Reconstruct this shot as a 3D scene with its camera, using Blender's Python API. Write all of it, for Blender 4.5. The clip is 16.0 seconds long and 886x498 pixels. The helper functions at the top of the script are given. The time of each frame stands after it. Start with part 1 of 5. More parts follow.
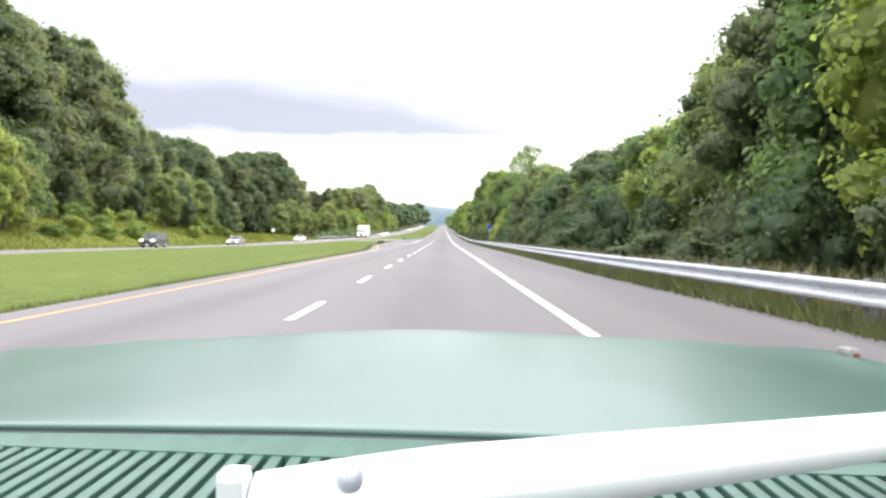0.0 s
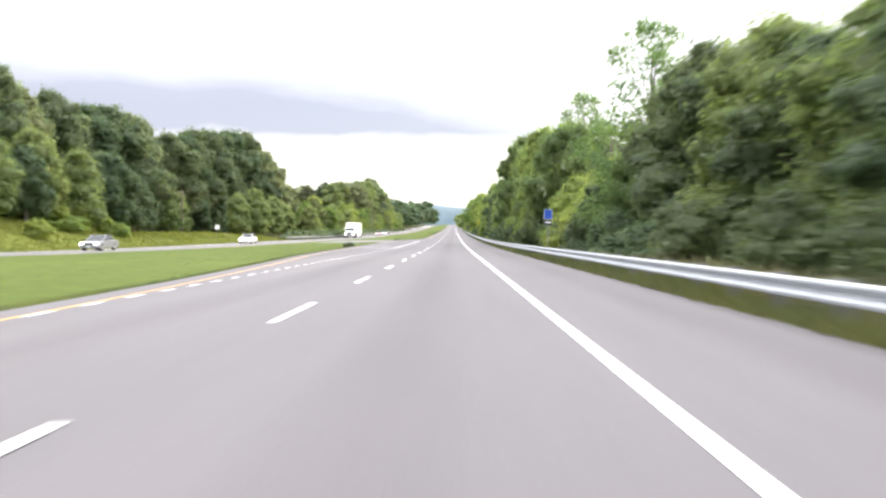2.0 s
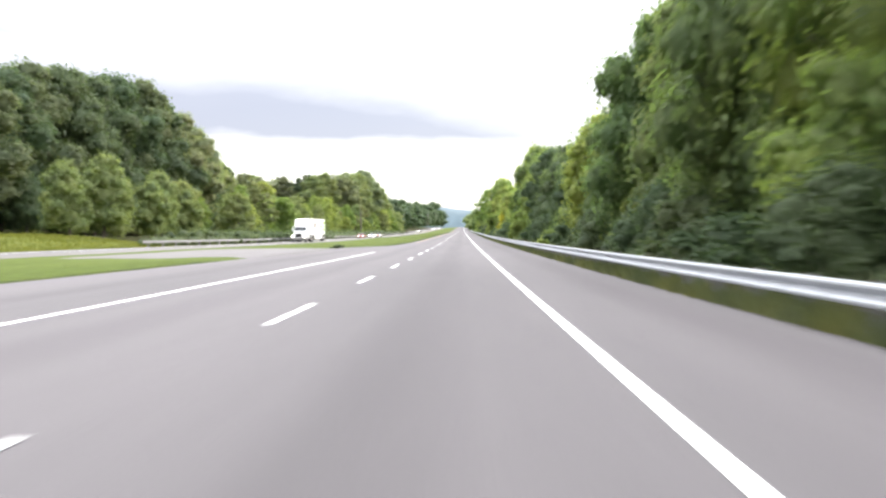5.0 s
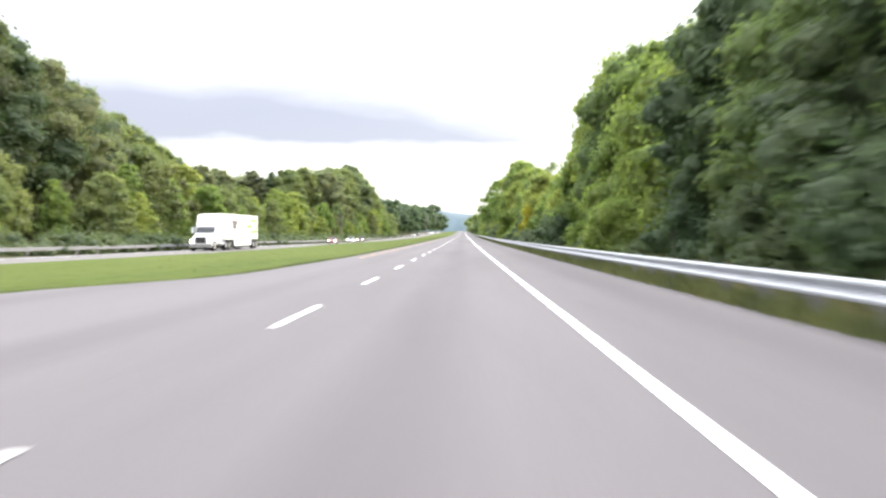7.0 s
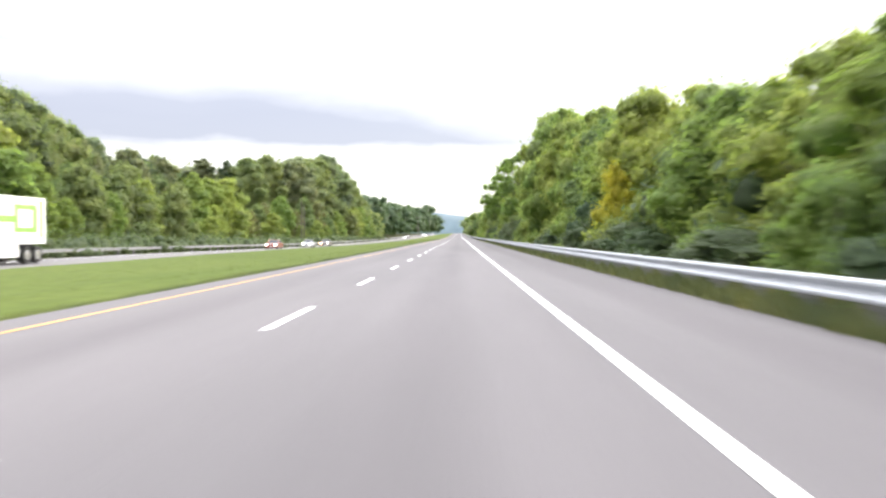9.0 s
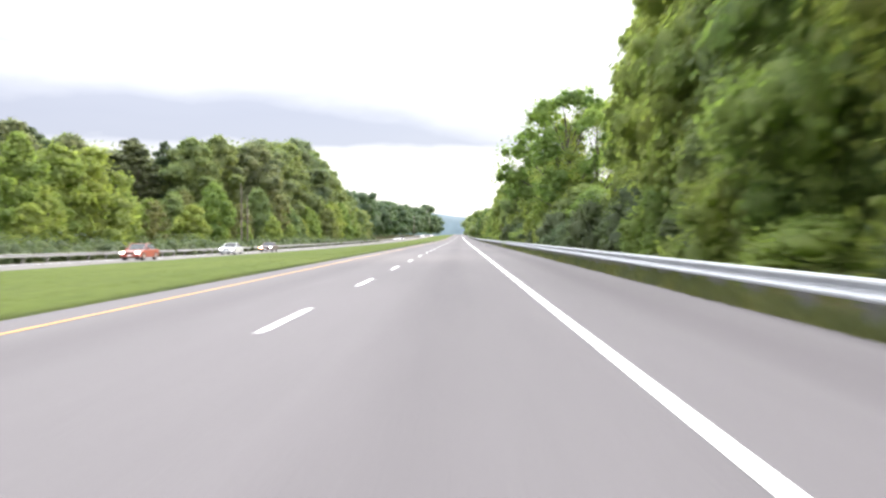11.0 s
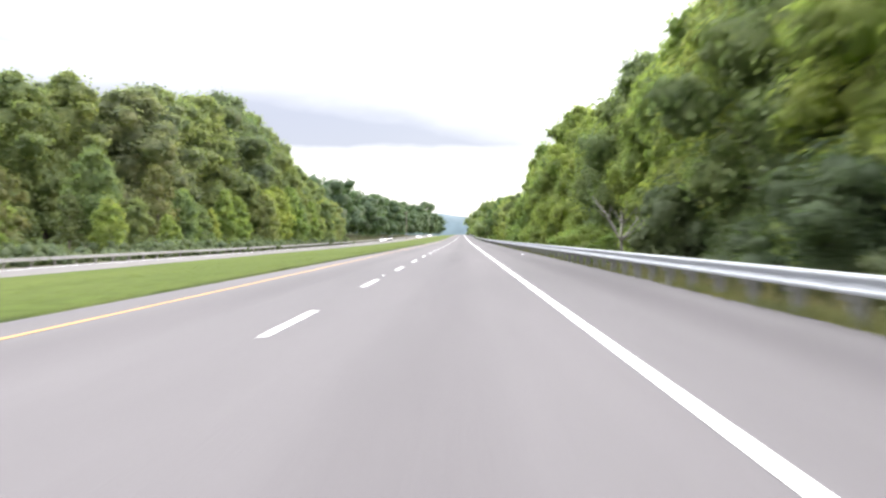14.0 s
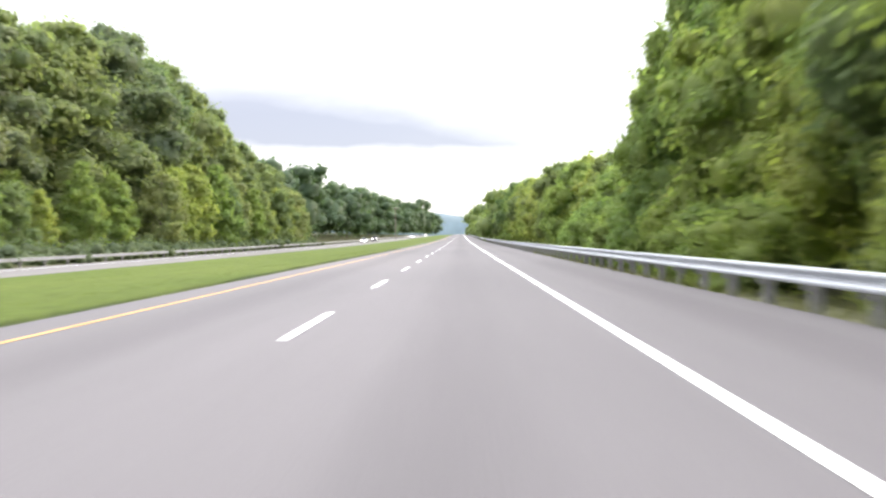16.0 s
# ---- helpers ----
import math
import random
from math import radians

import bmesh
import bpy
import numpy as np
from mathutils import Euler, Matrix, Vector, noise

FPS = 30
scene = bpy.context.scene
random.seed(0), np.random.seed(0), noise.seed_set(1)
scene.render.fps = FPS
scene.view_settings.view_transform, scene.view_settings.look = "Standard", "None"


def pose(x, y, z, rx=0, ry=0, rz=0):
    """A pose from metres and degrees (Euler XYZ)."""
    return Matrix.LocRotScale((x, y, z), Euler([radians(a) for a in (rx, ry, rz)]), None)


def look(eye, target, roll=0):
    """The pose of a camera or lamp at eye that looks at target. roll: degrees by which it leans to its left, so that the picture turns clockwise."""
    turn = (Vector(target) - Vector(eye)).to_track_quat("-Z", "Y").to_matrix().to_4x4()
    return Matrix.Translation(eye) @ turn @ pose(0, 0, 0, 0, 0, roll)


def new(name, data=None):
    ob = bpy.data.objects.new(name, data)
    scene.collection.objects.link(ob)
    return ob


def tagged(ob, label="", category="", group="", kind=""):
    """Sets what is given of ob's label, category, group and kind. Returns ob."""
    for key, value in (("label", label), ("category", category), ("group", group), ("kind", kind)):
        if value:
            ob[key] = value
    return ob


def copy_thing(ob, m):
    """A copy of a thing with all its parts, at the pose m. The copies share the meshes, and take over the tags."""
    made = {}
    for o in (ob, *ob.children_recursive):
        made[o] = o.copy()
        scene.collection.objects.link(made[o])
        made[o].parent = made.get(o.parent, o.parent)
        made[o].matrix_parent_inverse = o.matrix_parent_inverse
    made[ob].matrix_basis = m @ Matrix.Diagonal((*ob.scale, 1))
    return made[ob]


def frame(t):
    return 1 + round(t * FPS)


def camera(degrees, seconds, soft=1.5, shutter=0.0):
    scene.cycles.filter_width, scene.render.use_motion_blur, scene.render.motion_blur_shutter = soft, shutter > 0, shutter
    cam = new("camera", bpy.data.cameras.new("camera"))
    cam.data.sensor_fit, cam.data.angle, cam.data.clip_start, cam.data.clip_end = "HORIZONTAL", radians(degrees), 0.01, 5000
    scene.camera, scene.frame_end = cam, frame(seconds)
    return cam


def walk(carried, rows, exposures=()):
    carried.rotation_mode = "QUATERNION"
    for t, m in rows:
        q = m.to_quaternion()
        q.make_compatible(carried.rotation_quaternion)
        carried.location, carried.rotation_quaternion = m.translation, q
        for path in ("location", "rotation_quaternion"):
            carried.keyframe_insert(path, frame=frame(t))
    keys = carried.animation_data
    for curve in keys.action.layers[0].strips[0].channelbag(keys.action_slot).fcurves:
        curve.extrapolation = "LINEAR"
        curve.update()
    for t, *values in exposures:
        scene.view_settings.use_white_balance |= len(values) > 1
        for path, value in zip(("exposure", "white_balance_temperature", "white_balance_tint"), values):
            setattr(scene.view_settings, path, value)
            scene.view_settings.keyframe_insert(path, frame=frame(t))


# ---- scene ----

# ---------------------------------------------------------------- the road's line and the camera's way
GRADE_Y = (-400, 100, 180, 250, 316, 480, 700, 1100, 1350, 4500)
GRADE = (-0.014, -0.014, -0.0055, -0.002, 0.0, 0.0, 0.006, 0.006, 0.0, 0.0)
_YS = np.arange(-400.0, 4500.0, 5.0)
_G = np.interp(_YS, GRADE_Y, GRADE)
_Z = np.concatenate(([0.0], np.cumsum((_G[1:] + _G[:-1]) * 2.5)))
_Z -= np.interp(0.0, _YS, _Z)


def road_z(y):
    """Height of the road at the distance y along it."""
    return float(np.interp(y, _YS, _Z))


def road_grade(y):
    return float(np.interp(y, GRADE_Y, GRADE))


SPEED = 27.55
EYE = 1.086
SIDE_T = (0, 1, 2, 3, 4, 6.5, 7.5, 9, 11.5, 12.5, 13.5, 14.5, 15, 16)
SIDE_X = (0.18, 0.31, 0.46, 0.58, 0.64, 0.44, 0.43, 0.43, 0.44, 0.43, 0.40, 0.27, 0.19, 0.03)
TURN_T = (0, 0.5, 1, 1.5, 2, 2.5, 3, 3.5, 4, 6.5, 7, 7.5, 8, 9, 11.5, 12.5, 13.5, 14.5, 16)
TURN = (1, 5, 10, 14, 18, 22, 27, 31, 33, 36, 36, 33, 30.5, 29, 31, 32, 35.5, 34, 31)

cam = camera(55.18, 16.0, soft=2.5, shutter=0.55)
rows = []
for i in range(33):
    t = i * 0.5
    y = SPEED * t
    x = float(np.interp(t, SIDE_T, SIDE_X))
    turn = math.degrees(math.atan(float(np.interp(t, TURN_T, TURN)) / 1500))
    tilt = 90 - 0.80 + math.degrees(math.atan(road_grade(y)))
    rows.append((t, pose(x, y, road_z(y) + EYE, tilt, 0, turn)))
# it stands for a moment before it moves off, and has caught up half a second later
rows[1:1] = [(1 / 30, rows[0][1])]
walk(cam, rows, exposures=((0.0, 2.32), (16.0, 2.32)))

# ---------------------------------------------------------------- world, sun
SUN_ELEV, SUN_AZ = radians(16), radians(50)       # low sun ahead and to the right, behind thin cloud
world = bpy.data.worlds.new("overcast_evening")
scene.world = world
world.use_nodes = True
wn, wl = world.node_tree.nodes, world.node_tree.links
wn.clear()
w_out = wn.new("ShaderNodeOutputWorld")
w_bg = wn.new("ShaderNodeBackground")
w_bg.inputs[1].default_value = 0.1
w_sky = wn.new("ShaderNodeTexSky")
w_sky.sky_type = "NISHITA"
w_sky.sun_disc = False
w_sky.sun_elevation, w_sky.sun_rotation = SUN_ELEV, SUN_AZ
w_tc = wn.new("ShaderNodeTexCoord")
w_sep = wn.new("ShaderNodeSeparateXYZ")
wl.new(w_tc.outputs["Generated"], w_sep.inputs[0])
# cloud sheet: brighter overhead, long grey streaks low down
w_map = wn.new("ShaderNodeMapping")
w_map.inputs["Scale"].default_value = (1.5, 1.5, 8.0)
w_map.inputs["Location"].default_value = (0.35, 0.0, 0.62)
wl.new(w_tc.outputs["Generated"], w_map.inputs[0])
w_noise = wn.new("ShaderNodeTexNoise")
w_noise.inputs["Scale"].default_value = 1.15
w_noise.inputs["Detail"].default_value = 4.0
w_noise.inputs["Roughness"].default_value = 0.45
wl.new(w_map.outputs[0], w_noise.inputs["Vector"])
w_streak = wn.new("ShaderNodeValToRGB")
w_streak.color_ramp.elements[0].position, w_streak.color_ramp.elements[0].color = 0.22, (0, 0, 0, 1)
w_streak.color_ramp.elements[1].position, w_streak.color_ramp.elements[1].color = 0.50, (1, 1, 1, 1)
wl.new(w_noise.outputs[0], w_streak.inputs[0])
w_base = wn.new("ShaderNodeValToRGB")             # brightness of the cloud by height above the horizon
w_base.color_ramp.elements[0].position, w_base.color_ramp.elements[0].color = 0.0, (0.31, 0.30, 0.295, 1)
w_base.color_ramp.elements[1].position, w_base.color_ramp.elements[1].color = 0.75, (1.08, 1.08, 1.10, 1)
for w_at, w_level in ((0.20, 0.31), (0.32, 0.60)):
    e = w_base.color_ramp.elements.new(w_at)
    e.color = (w_level, w_level, w_level * 1.02, 1)
wl.new(w_sep.outputs["Z"], w_base.inputs[0])


def wmath(how, a, b, clamp=False):
    n = wn.new("ShaderNodeMath")
    n.operation, n.use_clamp = how, clamp
    for slot, v in zip(n.inputs, (a, b)):
        if isinstance(v, (int, float)):
            slot.default_value = v
        else:
            wl.new(v, slot)
    return n.outputs[0]


# one long grey cloud low over the horizon with a soft top and a sharper foot, a veil above it and a thin tail towards the sun
w_fine = wn.new("ShaderNodeTexNoise")
w_fine.inputs["Scale"].default_value, w_fine.inputs["Detail"].default_value = 6.0, 6.0
w_map2 = wn.new("ShaderNodeMapping")
w_map2.inputs["Scale"].default_value = (1.0, 1.0, 3.2)
wl.new(w_tc.outputs["Generated"], w_map2.inputs[0])
wl.new(w_map2.outputs[0], w_fine.inputs["Vector"])
w_x = w_sep.outputs["X"]
w_wob = wmath("MULTIPLY", wmath("SUBTRACT", w_fine.outputs[0], 0.5), 0.055)
w_wob2 = wmath("MULTIPLY", wmath("SUBTRACT", w_noise.outputs[0], 0.5), 0.030)
w_ze = wmath("ADD", wmath("ADD", w_sep.outputs["Z"], w_wob), w_wob2)
w_top = wmath("SUBTRACT", 0.205, wmath("MULTIPLY", wmath("MAXIMUM", wmath("ADD", w_x, 0.15), 0.0), 0.20))
w_upper = wmath("DIVIDE", wmath("SUBTRACT", w_top, w_ze), 0.060, True)
w_lower = wmath("DIVIDE", wmath("SUBTRACT", w_ze, 0.090), 0.022, True)
w_tail = wmath("SUBTRACT", 1.0, wmath("MULTIPLY", wmath("DIVIDE", wmath("SUBTRACT", w_x, 0.06), 0.06, True), 0.22))
w_end = wmath("DIVIDE", wmath("SUBTRACT", 0.33, w_x), 0.12, True)
w_band = wmath("MULTIPLY", wmath("MULTIPLY", w_upper, w_lower), wmath("MULTIPLY", w_tail, w_end))
w_v0 = wmath("DIVIDE", wmath("SUBTRACT", w_ze, 0.190), 0.022, True)
w_v1 = wmath("DIVIDE", wmath("SUBTRACT", 0.250, w_ze), 0.040, True)
w_v2 = wmath("DIVIDE", wmath("SUBTRACT", -0.28, w_x), 0.20, True)
w_veil = wmath("MULTIPLY", wmath("MULTIPLY", wmath("MULTIPLY", w_v0, w_v1), w_v2), 0.75)
w_amount = wmath("MULTIPLY", wmath("MAXIMUM", w_band, w_veil), wmath("ADD", wmath("MULTIPLY", w_streak.outputs[0], 0.14), 0.86))
w_grey = wn.new("ShaderNodeMixRGB")
w_grey.inputs[2].default_value = (0.128, 0.131, 0.160, 1)
wl.new(w_amount, w_grey.inputs[0])
wl.new(w_base.outputs[0], w_grey.inputs[1])
w_gain = wn.new("ShaderNodeMixRGB")
w_gain.blend_type = "MULTIPLY"
w_gain.inputs[0].default_value = 1.0
w_gain.inputs[2].default_value = (10, 10, 10, 1)
wl.new(w_grey.outputs[0], w_gain.inputs[1])
w_mix = wn.new("ShaderNodeMixRGB")
w_mix.inputs[0].default_value = 0.93              # cloud cover
wl.new(w_sky.outputs[0], w_mix.inputs[1])
wl.new(w_gain.outputs[0], w_mix.inputs[2])
wl.new(w_mix.outputs[0], w_bg.inputs[0])
wl.new(w_bg.outputs[0], w_out.inputs[0])

sun = new("sun", bpy.data.lights.new("sun", "SUN"))
sun.data.energy, sun.data.angle, sun.data.color = 0.9, radians(14), (1.0, 0.86, 0.68)
sun.matrix_world = look((math.sin(SUN_AZ) * 50, math.cos(SUN_AZ) * 50, math.tan(SUN_ELEV) * 50), (0, 0, 0))


# ---------------------------------------------------------------- materials
def material(name):
    m = bpy.data.materials.new(name)
    m.use_nodes = True
    nt = m.node_tree
    return m, nt, nt.nodes["Principled BSDF"]


def ramp_between(nt, fac, lo, hi, p0=0.3, p1=0.7):
    r = nt.nodes.new("ShaderNodeValToRGB")
    r.color_ramp.elements[0].position, r.color_ramp.elements[1].position = p0, p1
    r.color_ramp.elements[0].color, r.color_ramp.elements[1].color = (*lo, 1), (*hi, 1)
    nt.links.new(fac, r.inputs[0])
    return r.outputs[0]


def noise_of(nt, scale, detail=4.0, rough=0.6, stretch=None):
    tc = nt.nodes.new("ShaderNodeTexCoord")
    src = tc.outputs["Object"]
    if stretch:
        mp = nt.nodes.new("ShaderNodeMapping")
        mp.inputs["Scale"].default_value = stretch
        nt.links.new(src, mp.inputs[0])
        src = mp.outputs[0]
    n = nt.nodes.new("ShaderNodeTexNoise")
    n.inputs["Scale"].default_value, n.inputs["Detail"].default_value, n.inputs["Roughness"].default_value = scale, detail, rough
    nt.links.new(src, n.inputs["Vector"])
    return n.outputs[0]


def blended(nt, fac, a, b, how="MIX"):
    x = nt.nodes.new("ShaderNodeMixRGB")
    x.blend_type = how
    for slot, v in zip(x.inputs, (fac, a, b)):
        if isinstance(v, (int, float)):
            slot.default_value = v
        elif isinstance(v, tuple):
            slot.default_value = (*v, 1)
        else:
            nt.links.new(v, slot)
    return x.outputs[0]


def bumped(nt, b, height, strength=0.3, distance=0.01):
    bp = nt.nodes.new("ShaderNodeBump")
    bp.inputs["Strength"].default_value, bp.inputs["Distance"].default_value = strength, distance
    nt.links.new(height, bp.inputs["Height"])
    nt.links.new(bp.outputs[0], b.inputs["Normal"])


def two_tone(name, lo, hi, scale, rough=0.6, metal=0.0, fine=None, bump=0.0, stretch=None, coat=0.0):
    """A surface that varies between two colours at one scale and in brightness at a finer one."""
    m, nt, b = material(name)
    c = ramp_between(nt, noise_of(nt, scale, stretch=stretch), lo, hi)
    if fine:
        f = noise_of(nt, fine, 3.0)
        c = blended(nt, 0.5, c, ramp_between(nt, f, (0.55, 0.55, 0.55), (1.35, 1.35, 1.35)), "MULTIPLY")
        if bump:
            bumped(nt, b, f, bump)
    nt.links.new(c, b.inputs["Base Color"])
    b.inputs["Roughness"].default_value, b.inputs["Metallic"].default_value = rough, metal
    b.inputs["Coat Weight"].default_value, b.inputs["Coat Roughness"].default_value = coat, 0.2
    return m


def asphalt(name, lo, hi, track=True):
    """Worn grey asphalt: patches along the road, fine stone grain, darker oil band in mid lane, polished wheel tracks."""
    m, nt, b = material(name)
    patch = noise_of(nt, 0.35, 5.0, 0.6, (1.0, 0.10, 1.0))
    grain = noise_of(nt, 45.0, 3.0, 0.7)
    c = ramp_between(nt, patch, lo, hi)
    c = blended(nt, 0.6, c, ramp_between(nt, grain, (0.72, 0.72, 0.72), (1.2, 1.2, 1.2)), "MULTIPLY")
    if track:
        tc = nt.nodes.new("ShaderNodeTexCoord")
        sp = nt.nodes.new("ShaderNodeSeparateXYZ")
        nt.links.new(tc.outputs["Object"], sp.inputs[0])
        wv = nt.nodes.new("ShaderNodeMath")
        wv.operation = "MULTIPLY"
        wv.inputs[1].default_value = 2 * math.pi / 3.66
        nt.links.new(sp.outputs[0], wv.inputs[0])
        cs = nt.nodes.new("ShaderNodeMath")
        cs.operation = "COSINE"
        nt.links.new(wv.outputs[0], cs.inputs[0])
        oil = ramp_between(nt, cs.outputs[0], (1.0, 1.0, 1.0), (0.80, 0.79, 0.80), 0.35, 1.0)
        streak = noise_of(nt, 0.5, 4.0, 0.6, (1.2, 0.05, 1.0))
        c = blended(nt, ramp_between(nt, streak, (0.35, 0.35, 0.35), (1, 1, 1)), c, blended(nt, 1.0, c, oil, "MULTIPLY"))
    nt.links.new(c, b.inputs["Base Color"])
    b.inputs["Roughness"].default_value = 0.85
    b.inputs["Specular IOR Level"].default_value = 0.35
    bumped(nt, b, grain, 0.35, 0.006)
    return m


def leafage(name, lo, hi, glow=0.35, olive=0.12):
    """Leaves: each with its own green, whole trees differing a little, light coming through them."""
    m, nt, b = material(name)
    geo = nt.nodes.new("ShaderNodeNewGeometry")
    info = nt.nodes.new("ShaderNodeObjectInfo")
    mid = [(p + q) / 2 for p, q in zip(lo, hi)]
    c = ramp_between(nt, geo.outputs["Random Per Island"], [m * 0.6 + p * 0.4 for m, p in zip(mid, lo)], [m * 0.6 + q * 0.4 for m, q in zip(mid, hi)], 0.0, 1.0)
    tint = ramp_between(nt, info.outputs["Random"], (0.78, 0.88, 0.80), (1.22, 1.10, 0.95), 0.0, 1.0)
    c = blended(nt, 1.0, c, tint, "MULTIPLY")
    # broad blotches in the colour imitate lit clumps and dark gaps between them
    clump_shade = noise_of(nt, 0.42, 2.0)
    c = blended(nt, olive * 4, c, ramp_between(nt, clump_shade, (0.55, 0.68, 0.72), (1.5, 1.32, 0.85)), "MULTIPLY")
    nt.links.new(c, b.inputs["Base Color"])
    b.inputs["Roughness"].default_value = 0.6
    b.inputs["Specular IOR Level"].default_value = 0.25
    tr = nt.nodes.new("ShaderNodeBsdfTranslucent")
    nt.links.new(blended(nt, 1.0, c, (1.0, 1.12, 0.66), "MULTIPLY"), tr.inputs[0])
    mx = nt.nodes.new("ShaderNodeMixShader")
    mx.inputs[0].default_value = glow
    nt.links.new(b.outputs[0], mx.inputs[1])
    nt.links.new(tr.outputs[0], mx.inputs[2])
    nt.links.new(mx.outputs[0], nt.nodes["Material Output"].inputs[0])
    return m


def lamp_glass(name, colour, strength):
    m, nt, b = material(name)
    b.inputs["Base Color"].default_value = (0.8, 0.8, 0.8, 1)
    b.inputs["Emission Color"].default_value = (*colour, 1)
    b.inputs["Emission Strength"].default_value = strength
    return m


M_ROAD = asphalt("road_asphalt", (0.106, 0.098, 0.103), (0.137, 0.126, 0.132))
M_ROAD_FAR = asphalt("far_asphalt", (0.115, 0.108, 0.110), (0.150, 0.141, 0.144), False)
M_WHITE = two_tone("white_road_paint", (0.70, 0.70, 0.69), (0.85, 0.85, 0.84), 1.5, 0.6, fine=30.0)
M_YELLOW = two_tone("yellow_road_paint", (0.46, 0.240, 0.056), (0.56, 0.300, 0.078), 1.5, 0.6, fine=30.0)
M_GRASS = two_tone("mown_grass", (0.062, 0.087, 0.014), (0.080, 0.103, 0.020), 0.25, 0.9, fine=2.0, stretch=(1, 0.3, 1))
M_BANK = two_tone("rough_bank_grass", (0.078, 0.098, 0.018), (0.120, 0.134, 0.030), 0.5, 0.95, fine=3.0, bump=0.5)
M_BLADE = leafage("grass_blades", (0.068, 0.094, 0.014), (0.090, 0.114, 0.021), 0.4, 0.1)
M_BANKBLADE = leafage("rough_bank_blades", (0.095, 0.118, 0.024), (0.155, 0.172, 0.042), 0.35, 0.15)
M_SOIL = two_tone("woodland_floor", (0.030, 0.036, 0.014), (0.075, 0.075, 0.032), 0.7, 0.95, fine=5.0, bump=0.5)
M_VERGE = two_tone("dry_verge", (0.12, 0.122, 0.075), (0.20, 0.197, 0.130), 1.5, 0.95, fine=12.0, bump=0.6)
M_DIRT = two_tone("gravel_drive", (0.24, 0.22, 0.19), (0.36, 0.33, 0.29), 1.0, 0.95, fine=10.0)
M_WEED = leafage("verge_weeds", (0.085, 0.100, 0.052), (0.165, 0.182, 0.100), 0.18, 0.2)
M_DRYWEED = leafage("dry_tall_weeds", (0.15, 0.135, 0.095), (0.27, 0.25, 0.18), 0.25, 0.15)
for dull in (M_GRASS, M_BANK, M_SOIL, M_VERGE):
    dull.node_tree.nodes["Principled BSDF"].inputs["Specular IOR Level"].default_value = 0.1
M_ZINC = two_tone("galvanised_steel", (0.40, 0.42, 0.45), (0.48, 0.50, 0.54), 1.2, 0.55, 0.35, fine=18.0)
# darker steel for the far beam; its lower fold's shade is in the colour
M_ZINC_SHADED = two_tone("shaded_galvanised_steel", (0.20, 0.205, 0.21), (0.28, 0.285, 0.30), 1.2, 0.6, 0.3, fine=18.0)
M_POST = two_tone("weathered_steel_post", (0.17, 0.168, 0.165), (0.26, 0.258, 0.25), 3.0, 0.7, 0.2, fine=25.0)
M_BARK = two_tone("bark", (0.06, 0.05, 0.04), (0.19, 0.165, 0.135), 4.0, 0.9, fine=20.0, bump=0.8, stretch=(1, 1, 0.2))
M_GREYBARK = two_tone("grey_dead_wood", (0.16, 0.15, 0.135), (0.28, 0.26, 0.24), 4.0, 0.85, fine=20.0, stretch=(1, 1, 0.2))
M_LEAF = leafage("leaves_mid_green", (0.120, 0.168, 0.098), (0.232, 0.294, 0.160), 0.60)
M_LEAF_DARK = leafage("leaves_dark_green", (0.076, 0.106, 0.078), (0.136, 0.180, 0.116), 0.52, 0.09)
M_LEAF_LIGHT = leafage("leaves_light_green", (0.178, 0.232, 0.104), (0.352, 0.412, 0.172), 0.68)
# haze over the far woodland is put into these two paler leaf colours
M_LEAF_HAZE = leafage("leaves_woodland_hazed", (0.140, 0.172, 0.138), (0.238, 0.278, 0.204), 0.60)
M_LEAF_HAZEGREEN = leafage("leaves_woodland_green_hazed", (0.140, 0.182, 0.110), (0.258, 0.312, 0.174), 0.60)
M_LEAF_PINE = leafage("pine_needles", (0.077, 0.101, 0.073), (0.132, 0.161, 0.110), 0.40)
M_LEAF_YELLOW = leafage("leaves_yellowing", (0.24, 0.26, 0.05), (0.46, 0.44, 0.09), 0.60)
M_LEAF_GREY = leafage("leaves_greyish", (0.09, 0.11, 0.05), (0.20, 0.21, 0.11), 0.40)
M_WOOD = two_tone("pole_wood", (0.12, 0.10, 0.08), (0.24, 0.20, 0.17), 3.0, 0.85, fine=25.0, stretch=(1, 1, 0.1))
M_BLUE = two_tone("sign_blue", (0.010, 0.055, 0.34), (0.02, 0.085, 0.42), 2.0, 0.4)
M_SIGNWHITE = two_tone("sign_white", (0.72, 0.72, 0.72), (0.82, 0.82, 0.82), 2.0, 0.45)
M_SIGNDARK = two_tone("sign_dark", (0.03, 0.03, 0.05), (0.06, 0.06, 0.08), 2.0, 0.5)
M_RUBBER = two_tone("tyre_rubber", (0.015, 0.015, 0.015), (0.035, 0.035, 0.035), 6.0, 0.8)
M_RIM = two_tone("wheel_metal", (0.45, 0.45, 0.46), (0.65, 0.65, 0.66), 4.0, 0.3, 0.8)
M_GLASS = two_tone("car_glass", (0.02, 0.025, 0.03), (0.05, 0.055, 0.06), 2.0, 0.22)
M_GLASS.node_tree.nodes["Principled BSDF"].inputs["Specular IOR Level"].default_value = 0.25
M_BLACK = two_tone("black_plastic", (0.012, 0.012, 0.012), (0.03, 0.03, 0.03), 5.0, 0.6)
M_LAMP = lamp_glass("headlight_on", (1.0, 0.96, 0.88), 3.0)
M_MARKER = lamp_glass("amber_lamp", (1.0, 0.35, 0.05), 4.0)
